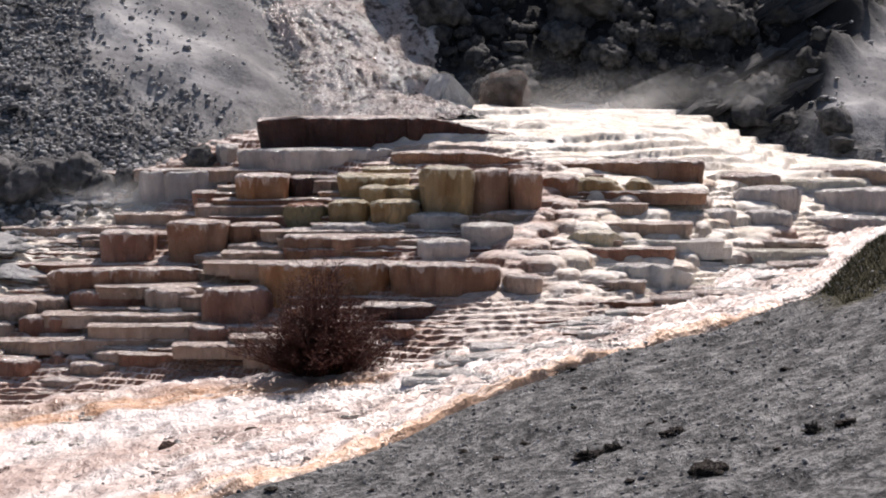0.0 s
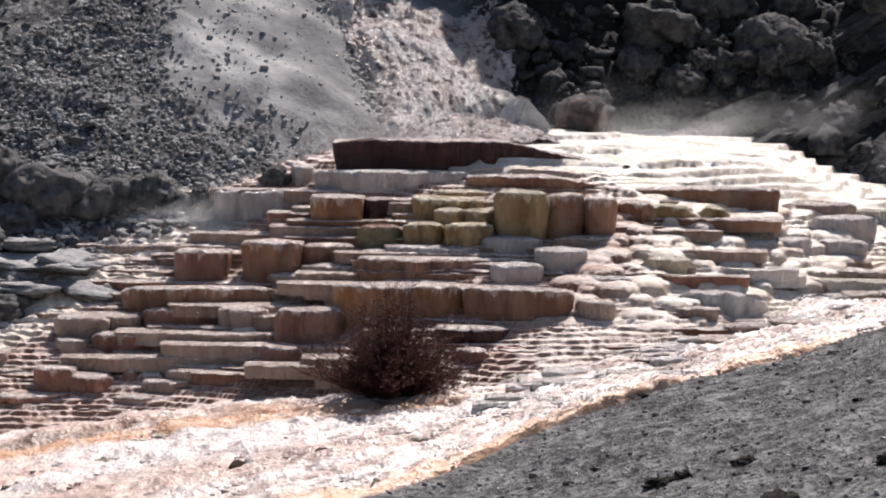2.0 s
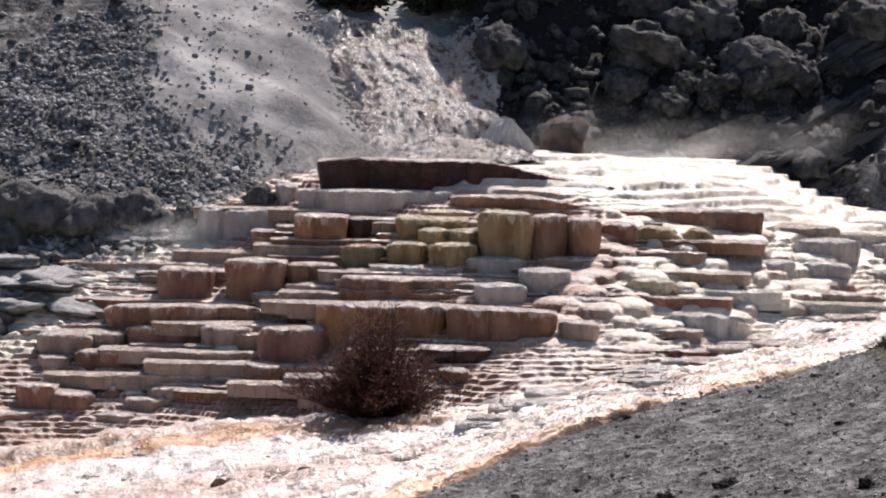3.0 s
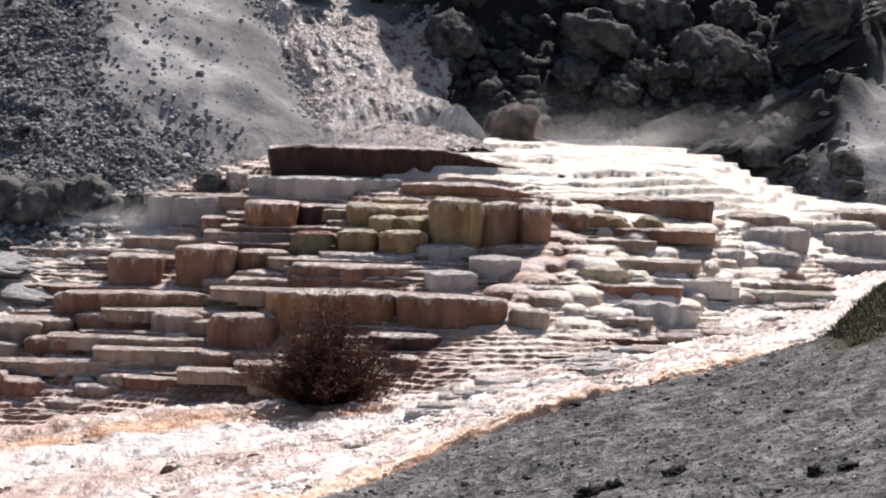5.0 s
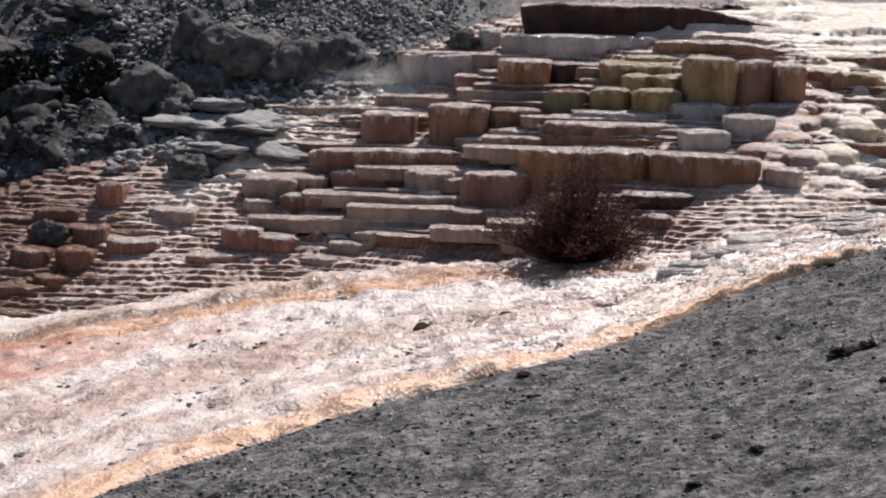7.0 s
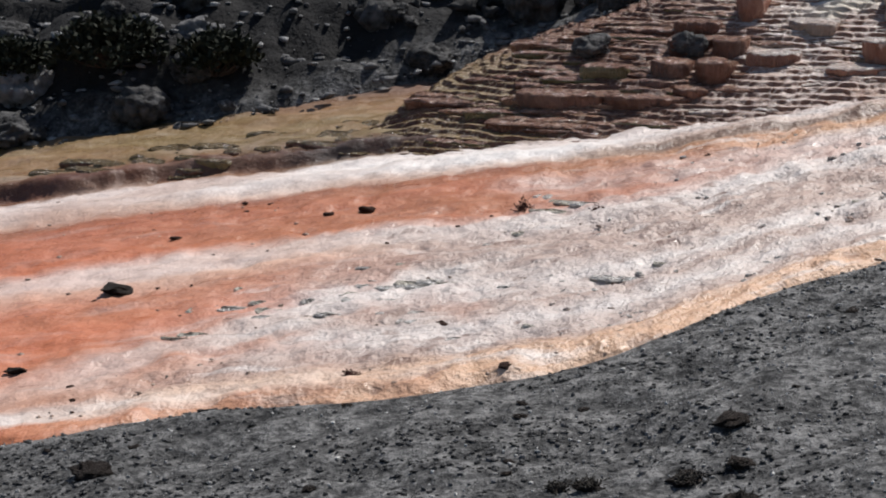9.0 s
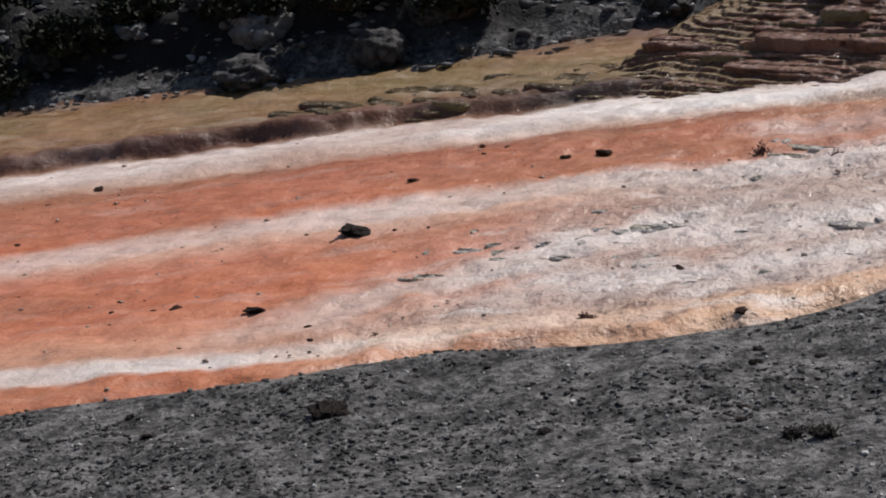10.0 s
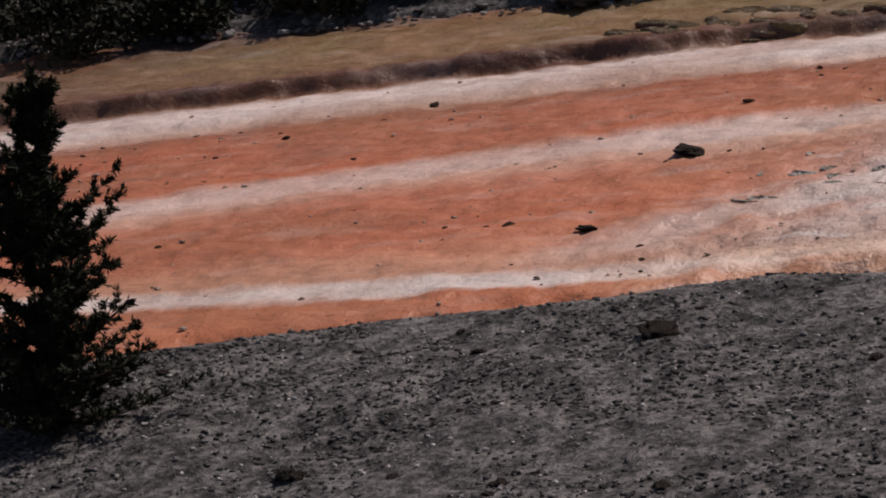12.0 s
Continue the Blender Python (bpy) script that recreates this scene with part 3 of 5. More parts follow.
# low lips across the white sheet at the top
q = (mz + 0.08 * fbm(mx * 0.3, my * 0.9, 4, 101)) / 0.15
lip = 0.5 * (q - np.floor(q)) - 0.5 * smooth(0.0, 0.16, q - np.floor(q))
mz = mz - 0.3 * sheet * smooth(-0.6, 0.3, fbm(mx * 0.5, my * 0.9, 3, 102) + 0.25) * lip
# rounded wet lobes where the water comes down: x, y, z, width, height, tone
lobes = [
        (3.71, 52.58, 2.20, 0.49, 0.32, 0.35), (2.89, 51.68, 2.03, 0.69, 0.25, 0.35), (3.08, 51.20, 1.81, 0.48, 0.25, 0.35),
        (4.74, 52.68, 2.00, 0.82, 0.35, 0.75), (2.16, 51.48, 2.06, 0.79, 0.30, 0.75), (2.63, 51.03, 1.83, 0.45, 0.25, 0.75),
        (2.88, 50.32, 1.52, 0.60, 0.36, 0.75), (3.91, 50.77, 1.47, 0.58, 0.35, 0.75), (4.85, 51.17, 1.40, 0.63, 0.24, 0.75),
        (1.04, 50.18, 1.66, 0.71, 0.29, 0.75), (-6.09, 48.67, 0.12, 0.58, 0.21, 0.75), (-6.31, 47.73, -0.25, 0.45, 0.24, 0.75),
        (4.99, 53.60, 2.29, 0.60, 0.26, 1.00), (3.40, 50.52, 1.49, 0.49, 0.35, 0.00), (1.31, 49.78, 1.49, 0.56, 0.27, 0.00),
        (-4.79, 48.80, 0.37, 0.50, 0.34, 0.00), (-5.36, 48.80, 0.26, 0.66, 0.25, 0.00), (-6.66, 47.76, -0.26, 0.27, 0.32, 1.00)]
lobe_rng = np.random.default_rng(19)
for row in range(21):
    y0 = 48.0 + 0.25 * row
    x0 = 3.3 + 0.25 * (y0 - 50) - 2.1 + lobe_rng.uniform(0, 0.4)
    while x0 < 3.3 + 0.25 * (y0 - 50) + 2.5:
        width = lobe_rng.uniform(0.3, 1.2)
        yy = y0 + lobe_rng.uniform(-0.12, 0.12)
        if yy > float(far_edge(x0)) + 0.4:
            lobes.append((x0, yy, float(mound_height(x0, yy)) + 0.02, width, lobe_rng.uniform(0.12, 0.28), max(0.0, lobe_rng.uniform(-0.7, 0.8))))
        x0 += width * lobe_rng.uniform(0.9, 1.5)
tone = 0 * mz
grain = fbm(mx * 3.2, my * 3.2, 3, 96)
for k, (x, y, z, width, height, shade) in enumerate(lobes):
    height = 0.8 * height if k < 18 else height
    i0, i1 = np.searchsorted(mx[0], (x - 0.8 * width, x + 0.8 * width))
    j0, j1 = np.searchsorted(my[:, 0], (y - 0.3, y + 0.3 + 1.2 * width))
    part = np.s_[j0:j1, i0:i1]
    u = (mx[part] - x) / (0.5 * width)
    deep = 0.14 + 0.3 * width
    v = (my[part] - y - deep) / deep
    d2 = np.abs(u) ** 2.6 + np.abs(v) ** 2.2 + 0.3 * grain[part]
    cap = z + height * np.clip(1.12 - d2, 0, 1) ** 0.36 + 0.03 * grain[part]
    up = (d2 < 1.1) & (cap > mz[part])
    mz[part] = np.where(up, cap, mz[part])
    tone[part] = np.where(up, shade, tone[part])
keep = (my > far_edge(mx) - 0.3) & (my < hill_foot(mx) + 0.6)
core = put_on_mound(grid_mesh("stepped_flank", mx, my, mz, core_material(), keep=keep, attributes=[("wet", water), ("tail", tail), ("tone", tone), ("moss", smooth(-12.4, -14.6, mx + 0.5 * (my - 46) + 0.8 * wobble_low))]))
middles = np.empty(3 * len(core.data.polygons))
core.data.polygons.foreach_get("center", middles)
middles = middles.reshape(-1, 3)
core.data.polygons.foreach_set("use_smooth", (middles[:, 1] > 54.2) & (middles[:, 0] > -1.5))      # crisp little risers, but a soft white sheet on top


def terrace_mesh(width, height, depth, seed, corner=0.11, rough=1.0, drape=0.06, bend=0.05, taper=0.0, fade=0.0):
    """A basin block with a rounded knobbly rim; its front faces -y, its base centre is the origin."""
    rng = np.random.default_rng(seed)
    half = width / 2
    r = min(max(corner, 0.2 * height), half * 0.8, depth * 0.8)
    n_front = int(min(170, max(8, (width - 2 * r) / (0.034 if height > 0.2 else 0.06))))
    turn = np.linspace(0, math.pi / 2, 7)
    px = np.concatenate([[-half, -half], -half + r - r * np.cos(turn), np.linspace(-half + r, half - r, n_front + 1)[1:-1], half - r + r * np.sin(turn), [half, half]])
    py = np.concatenate([[depth, 0.6 * depth + 0.4 * r], r - r * np.sin(turn), np.zeros(n_front - 1), r - r * np.cos(turn), [0.6 * depth + 0.4 * r, depth]])
    front = smooth(0.75 * depth, 0.4 * depth, py)
    lobes = 0.12 * rough * fbm(px * 1.1 + seed * 3.7, px * 0 + seed, 4, 5, 0.6) * front
    if height > 0.3 or drape > 0.06:      # draped columns on the tall walls
        lobes = lobes + drape * np.abs(np.sin(math.pi * px / 0.5 + seed + 1.6 * value_noise(px * 1.3, px * 0 + seed, 3))) ** 0.7 * front
    py = py - lobes + bend * (px / half) ** 2
    depth = depth + bend
    centre = depth * 0.55
    away = np.stack([px * 0.35, py - centre], 1)
    away = away / np.maximum(np.linalg.norm(away, axis=1, keepdims=True), 1e-6)
    low_end = 1 - rng.uniform(0.0, 0.22) * smooth(0.85, 1.0, np.abs(px) / half) + 0.04 * fbm(px * 0.9 + seed, px * 0, 2, 17)
    low_end = low_end * (1 - taper * smooth(0.45, 1.0, np.abs(px) / half)) * (1 - fade * smooth(0.05, 1.0, px / half))
    rim = min(0.034, 0.42 * height)
    lean = (0.05 + 0.16 * rng.random()) * height
    profile = [(-0.2 if height < 0.15 else -0.3, lean + 0.02, 0), (0.0, lean, 0)] + [(f * (height - rim), lean * (1 - f) - 0.015 * math.sin(math.pi * f), 0) for f in (0.25, 0.5, 0.75)]
    profile += [(height - rim + rim * math.sin(a), rim * 2.2 * (1 - math.cos(a)), 1) for a in np.linspace(0, math.pi / 2, 6)]
    profile += [(height + 0.004, 2.3 * rim + 0.05, 1), (height + 0.014, 2.3 * rim + 0.14, 0)]
    rings = []
    for z, inset, knob in profile:
        jig = 0.03 * rough * fbm(px * 3 + 2 * z, px * 0 + 5 * z + seed, 3, 12) * (z > -0.2)
        jig = jig + knob * (0.028 * value_noise(px * 11 + seed, px * 0 + 14 * z, 13) + 0.014 * value_noise(px * 27 + seed, px * 0 + 30 * z, 16))
        up = z * np.where(z > 0, low_end, 1) + knob * (0.016 * value_noise(px * 8 + seed, px * 0 + 12 * z, 14) + 0.014 * value_noise(px * 24 + seed, px * 0 + 31 * z, 15))
        x = px - away[:, 0] * inset
        rings.append(np.column_stack([x, np.minimum(py - away[:, 1] * inset + jig * front, depth), up]))
    n, m = len(px), len(rings)
    verts = np.concatenate(rings + [[[0, centre, height + 0.02]]])
    i = np.arange(n * m).reshape(m, n)
    j = np.roll(i, -1, 1)
    quads = np.stack([i[:-1], j[:-1], j[1:], i[1:]], -1).reshape(-1, 4)
    caps = np.stack([i[-1], j[-1], np.full(n, n * m)], -1)
    level = np.repeat([min(1.0, max(z, 0) / height) for z, _, _ in profile], n)
    return verts, quads.tolist() + caps.tolist(), 5 * n, np.append(level, 1.0)


crust_of = {sheet_rock: sheet_crust, tan_rock: pink_crust, ochre_rock: yellow_crust, grey_rock: white_crust, white_rock: white_crust, cream_rock: cream_crust, olive_rock: brown_crust, rust_rock: pink_crust}
made_terraces = [0]


def terrace(x, y, z, width, height, material, depth=0.0, name="terrace", **shape):
    made_terraces[0] += 1
    if name == "terrace":
        shape.setdefault("bend", 0.1 + 0.07 * width)
    depth = depth or 0.4 + 0.5 * height
    verts, faces, walls, level = terrace_mesh(width, height, depth, made_terraces[0], **shape)
    ob = mesh_object(name, verts + np.array([x, y, z]), faces, material)
    ob.data.attributes.new("level", 'FLOAT', 'POINT').data.foreach_set("value", level.astype(np.float32))
    ob.data.materials.append(olive_crust if name == "bank_ledge" else brown_crust if x < -10.2 and name != "dam" else crust_of.get(material, pink_crust))
    if name in ("dam", "bank_ledge"):
        ob.parent = runoff
    ob.data.polygons.foreach_set("material_index", [0] * walls + [1] * (len(faces) - walls))
    return ob if name in ("dam", "bank_ledge") else put_on_mound(ob)


for x, y, z, width, height in (
        (-2.44, 53.71, 2.70, 3.15, 0.38), (-4.27, 54.84, 2.77, 0.42, 0.31), (-4.95, 53.70, 2.20, 1.89, 0.45), (-2.21, 50.85, 1.65, 1.45, 0.15),
        (-1.52, 50.70, 1.72, 1.77, 0.19), (0.01, 49.55, 1.42, 0.95, 0.33), (-0.09, 50.75, 1.87, 1.13, 0.23), (0.80, 50.00, 1.60, 0.96, 0.39),
        (6.25, 53.46, 1.88, 1.34, 0.48), (8.24, 54.52, 1.75, 2.46, 0.48), (6.48, 53.58, 1.86, 0.55, 0.23), (6.15, 52.55, 1.57, 0.94, 0.41),
        (7.78, 53.48, 1.47, 2.15, 0.31), (5.15, 52.23, 1.73, 0.72, 0.29), (5.25, 52.43, 1.77, 0.61, 0.25), (1.48, 49.38, 1.33, 1.20, 0.22),):
    terrace(x, y, z, width, height, grey_rock)
for x, y, z, width, height in (
        (0.89, 51.17, 2.04, 0.73, 0.83), (1.53, 51.24, 2.03, 0.64, 0.80), (2.20, 52.05, 2.27, 0.69, 0.43),
        (-4.51, 50.71, 1.15, 1.15, 0.82), (-3.46, 51.13, 1.52, 1.06, 0.36), (-1.64, 50.00, 1.43, 2.49, 0.33), (-5.68, 49.89, 0.63, 2.99, 0.54),
        (0.04, 48.16, 0.89, 1.96, 0.56), (2.71, 53.28, 2.67, 4.64, 0.20), (2.16, 52.09, 2.29, 0.84, 0.36), (-4.44, 48.16, 0.20, 2.00, 0.19),):
    terrace(x, y, z, width, height, brown_rock)
terrace(0.50, 53.34, 2.83, 3.0, 0.23, brown_rock, fade=0.8)
for x, y, z, width, height in (
        (-3.40, 51.89, 1.82, 1.02, 0.90), (-2.07, 48.42, 0.76, 2.34, 0.69),):
    terrace(x, y, z, width, height, orange_rock)
for x, y, z, width, height in (
        (-2.65, 52.40, 2.16, 0.57, 0.48), (-0.75, 47.34, 0.53, 1.27, 0.32)):
    terrace(x, y, z, width, height, rust_rock)
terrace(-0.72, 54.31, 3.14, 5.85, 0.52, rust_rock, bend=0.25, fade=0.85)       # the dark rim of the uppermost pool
for x, y, z, width, height in (
        (-1.31, 52.07, 2.27, 1.37, 0.43), (-1.26, 51.65, 2.12, 0.60, 0.42), (-0.67, 51.65, 2.18, 0.67, 0.34), (-1.73, 51.21, 1.88, 0.79, 0.41),
        (-0.88, 50.90, 1.88, 0.90, 0.44), (0.07, 50.95, 1.95, 1.05, 0.97), (-1.03, 52.92, 2.63, 1.02, 0.15), (2.96, 52.29, 2.25, 0.76, 0.35),):
    terrace(x, y, z, width, height, ochre_rock)
for x, y, z, width, height in (
        (-2.55, 51.48, 1.83, 0.84, 0.39), (-12.72, 46.72, -0.78, 0.88, 0.28),):
    terrace(x, y, z, width, height, olive_rock)
for x, y, z, width, height in (
        (-5.82, 51.04, 1.05, 1.01, 0.68), (-5.95, 49.47, 0.44, 1.51, 0.39), (-3.59, 48.24, 0.40, 1.25, 0.61), (-6.86, 48.75, 0.12, 1.27, 0.34),
        (-4.93, 48.17, 0.10, 1.05, 0.27), (-4.06, 47.63, 0.08, 0.70, 0.38), (-0.74, 46.72, 0.30, 0.54, 0.26), (-9.83, 47.21, -0.49, 0.92, 0.26),
        (-7.95, 47.32, -0.43, 0.72, 0.46), (-7.32, 47.36, -0.42, 0.63, 0.32), (-8.28, 46.94, -0.58, 1.11, 0.20), (-10.57, 48.84, 0.13, 0.53, 0.43),
        (-7.45, 47.47, -0.37, 1.05, 0.28),):
    terrace(x, y, z, width, height, red_rock)
for x, y, z, width, height in (
        (-3.12, 50.65, 1.40, 1.67, 0.15), (-3.93, 50.55, 1.21, 1.25, 0.17), (-3.69, 50.11, 1.09, 0.95, 0.20), (-4.78, 48.98, 0.44, 0.80, 0.48),
        (-7.74, 49.14, 0.27, 1.02, 0.44), (1.39, 48.26, 0.91, 0.71, 0.34), (5.86, 54.23, 2.28, 1.48, 0.27), (8.22, 55.91, 2.28, 2.95, 0.25),
        (-9.35, 48.36, -0.05, 0.90, 0.24), (1.37, 50.89, 1.91, 1.36, 0.21), (-6.66, 48.60, 0.06, 1.63, 0.12), (-7.54, 48.33, -0.05, 1.34, 0.11),
        (-5.26, 47.88, -0.07, 2.47, 0.15), (-5.19, 47.48, -0.21, 1.74, 0.23), (-5.98, 47.28, -0.40, 0.88, 0.24), (-6.53, 46.98, -0.55, 0.83, 0.17),
        (-7.86, 48.65, 0.08, 0.60, 0.27), (-7.32, 49.52, 0.41, 1.22, 0.31), (-4.95, 49.06, 0.44, 0.69, 0.48),):
    terrace(x, y, z, width, height, tan_rock)
# draped tiers under the running water
for x, y, z, width, height, material in (
        (2.75, 50.35, 1.55, 1.07, 0.27, cream_rock), (3.55, 49.30, 1.02, 1.55, 0.30, white_rock), (6.1, 51.85, 1.34, 1.9, 0.18, tan_rock), (2.82, 52.25, 2.26, 1.06, 0.36, ochre_rock), (3.71, 52.63, 2.22, 0.6, 0.36, ochre_rock)):
    terrace(x, y, z, 1.2 * width, height, material, drape=0.14, taper=0.5, bend=0.2, corner=0.25, rough=1.4)
for x, y, z, width, height in (
        (-11.53, 46.77, -0.68, 0.72, 0.32), (-10.74, 46.67, -0.70, 0.65, 0.39), (-10.64, 47.36, -0.44, 0.57, 0.40), (-11.42, 48.20, -0.13, 0.84, 0.27),
        (-11.36, 47.60, -0.36, 0.79, 0.28), (-11.51, 46.33, -0.85, 1.09, 0.18), (-11.02, 46.13, -0.91, 0.62, 0.19), (-13.28, 45.84, -1.15, 1.64, 0.27),
        (-11.72, 45.76, -1.07, 1.58, 0.20),):
    terrace(x, y, z, width, height, tail_rock)


# thin ledges between the basins, from the foot up
rng = np.random.default_rng(4)
for level in range(1, 84):
    z = -1.9 + 0.058 * level
    x = -16.5 + rng.uniform(0, 3)
    while x < 9.0:
        width = rng.uniform(2.0, 8.0) * (0.4 if x < -10 else 0.95)
        xc = x + width / 2
        yb = float(far_edge(xc))
        base = float(flow_plane(xc, yb))
        y = yb + (z - base) / MOUND_SLOPE + rng.uniform(-0.09, 0.05)
        h = rng.uniform(0.05, 0.10) if x < -10 else rng.uniform(0.025, 0.06)
        if z > base + 0.05 and y < float(hill_foot(xc)) - 1.0 and z < min(2.75, float(hill_foot_z(xc)) - 0.3):
            wet = abs((xc - 3.6 - 0.25 * (y - 50)) / 3.0) < 0.85 and y > 49.0
            rocks = (white_rock, sheet_rock, white_rock) if wet else (tail_rock, brown_rock, tail_rock, olive_rock) if xc < -10.5 else (tan_rock, brown_rock, tan_rock, tan_rock, red_rock)
            in_band = -9.5 < xc < -5.6 and abs(y - 52.3 - 1.25 * (xc + 6.95)) < 1.0
            if not in_band and rng.random() < (0.15 if wet else 0.92):
                terrace(xc, y, z - h, width, h, rocks[int(rng.integers(0, len(rocks)))], 0.6, "ledge", corner=0.14, rough=0.7, bend=rng.uniform(0.08, 0.25) if xc > -10 else 0.03, taper=rng.uniform(0.3, 0.8) if xc > -10 else 0.1)
        x += width * rng.uniform(0.8, 1.1)

# thin ledges running out over the upper runoff
for k in range(85):
    x = rng.uniform(0.3, 7.4)
    v = rng.uniform(0.25, 0.97) ** 0.8
    y = float(near_edge(x)) * (1 - v) + float(far_edge(x)) * v
    h = rng.uniform(0.035, 0.085)
    terrace(x, y, float(flow_plane(x, y)) - 0.02, rng.uniform(0.6, 2.6), h, (white_rock, tan_rock, white_rock)[k % 3], 0.45, "dam", corner=0.1, rough=1.3)


# little curved dams on the pale runoff
for k in range(95):
    if k < 30:
        u, v = rng.uniform(27.3, 31.0), rng.uniform(0.24, 0.44)
    else:
        u, v = rng.uniform(15.0, 28.5), rng.uniform(0.12, 0.86)
    x0 = 14 - 0.93 * u
    x = x0 + v * (0.18 * x0 + 1)
    y = float(near_edge(x0)) * (1 - v) + float(far_edge(1.18 * x0 + 1)) * v
    terrace(x, y, float(flow_plane(x, y)) - 0.01, rng.uniform(0.2, 0.8), rng.uniform(0.022, 0.04), (white_rock, sheet_rock)[k % 2], 0.16, "dam", corner=0.06, rough=0.5)

# ragged dark ledges along the edge of the olive bank
for k in range(60):
    u, v = rng.uniform(28.0, 36.0), 1.04 + 0.12 * rng.random() ** 1.6
    x0 = 14 - 0.93 * u
    x = x0 + v * (0.18 * x0 + 1)
    y = float(near_edge(x0)) * (1 - v) + float(far_edge(1.18 * x0 + 1)) * v
    z = float(flow_plane(x, y)) + 0.28 * float(smooth(1.036, 1.056, v) * smooth(24, 34, u))
    terrace(x, y, z - 0.07, rng.uniform(0.3, 1.4), rng.uniform(0.07, 0.12), (olive_rock, tail_rock, olive_rock)[k % 3], 0.35, "bank_ledge", corner=0.1, rough=0.6)


# ---- loose things ----
def tube(verts, faces, points, radii, sides=4):
    base = len(verts)
    pts = [Vector(p) for p in points]
    for k, p in enumerate(pts):
        way = (pts[min(k + 1, len(pts) - 1)] - pts[max(k - 1, 0)]).normalized()
        a = way.cross(Vector((0.31, 0.95, 0.05))).normalized()
        b = way.cross(a)
        for j in range(sides):
            w = 2 * math.pi * j / sides
            verts.append(tuple(p + radii[k] * (math.cos(w) * a + math.sin(w) * b)))
    for k in range(len(pts) - 1):
        for j in range(sides):
            faces.append((base + k * sides + j, base + k * sides + (j + 1) % sides, base + (k + 1) * sides + (j + 1) % sides, base + (k + 1) * sides + j))


def leaf(leaves, at, way, length, width):
    leaves.append((*at, *way, length, width))


def leaf_mesh(name, leaves, material, parent, seed):
    """One mesh of many small pointed leaves."""
    g = np.random.default_rng(seed)
    data = np.array(leaves)
    at, way = data[:, :3], data[:, 3:6]
    way = way / np.linalg.norm(way, axis=1, keepdims=True)
    side = np.cross(way, g.uniform(-1, 1, way.shape))
    side = side / np.linalg.norm(side, axis=1, keepdims=True) * data[:, 7:8] / 2
    mid, tip = at + way * data[:, 6:7] * 0.5, at + way * data[:, 6:7]
    verts = np.stack([at, mid + side, tip, mid - side], 1).reshape(-1, 3)
    n = len(data)
    me = bpy.data.meshes.new(name)
    me.vertices.add(4 * n)
    me.vertices.foreach_set("co", verts.astype(np.float32).ravel())
    me.loops.add(4 * n)
    me.loops.foreach_set("vertex_index", np.arange(4 * n, dtype=np.int32))
    me.polygons.add(n)
    me.polygons.foreach_set("loop_start", np.arange(0, 4 * n, 4, dtype=np.int32))
    me.update(calc_edges=True)
    me.materials.append(material)
    ob = new(name, me)
    ob.parent = parent
    return ob


def ground_z(x, y):
    return float(land(x, y))


def bush(x, y, radius, height, seed, stems=150, label="", name="bush", leaves=True, wood=None):
    rnd = random.Random(seed)
    z = ground_z(x, y) - 0.03
    root = empty(name, (x, y, z))
    tv, tf, lv = [], [], []
    for _ in range(stems):
        a, tilt = rnd.uniform(0, 2 * math.pi), rnd.uniform(0, 1) ** 0.8
        reach = radius * tilt * rnd.uniform(0.7, 1.05) * (0.84 + 0.12 * math.sin(3 * a + seed) + 0.1 * math.sin(5 * a + 2 * seed))
        top = height * (1 - 0.72 * tilt ** 1.3) * rnd.uniform(0.4, 1.0) * (0.88 + 0.12 * math.sin(2 * a + seed))
        pts, p0 = [], Vector((math.cos(a), math.sin(a), 0)) * rnd.uniform(0.02, 0.16) * radius
        for k in range(6):
            f = k / 5
            pts.append(p0 + Vector((math.cos(a) * reach * f ** 1.05, math.sin(a) * reach * f ** 1.05, top * f ** 0.95)) + 0.03 * Vector((rnd.uniform(-1, 1), rnd.uniform(-1, 1), rnd.uniform(-1, 1))) * (k > 0))
        tube(tv, tf, pts, [0.014 * (1 - 0.8 * k / 5) for k in range(6)], 3)
        for k in range(2, 6):
            for _ in range(4):
                q = pts[k - 1].lerp(pts[k], rnd.random())
                way = Vector((math.cos(a) + rnd.uniform(-1.2, 1.2), math.sin(a) + rnd.uniform(-1.2, 1.2), rnd.uniform(0.1, 1.3))).normalized()
                end = q + way * rnd.uniform(0.1, 0.28) * height * 0.5
                tube(tv, tf, [q, q.lerp(end, 0.5) + Vector((rnd.uniform(-1, 1), rnd.uniform(-1, 1), rnd.uniform(-1, 1))) * 0.012, end], [0.006, 0.0045, 0.002], 3)
                if leaves:
                    for _ in range(2 if k > 3 else 8):
                        leaf(lv, q.lerp(end, rnd.uniform(0.2, 1)), (rnd.uniform(-1, 1), rnd.uniform(-1, 1), rnd.uniform(-0.4, 1)), rnd.uniform(0.03, 0.06), 0.02)
    mesh_object("brushwood", tv, tf, wood or twig_bark, root)
    if leaves:
        leaf_mesh("foliage", lv, bush_leaf, root, seed)
    return tagged(root, label, "bush")


bush(-2.05, 46.0, 1.7, 2.5, 11, 260, label="reddish-brown bare bush with thin twigs at the foot of the terraces")


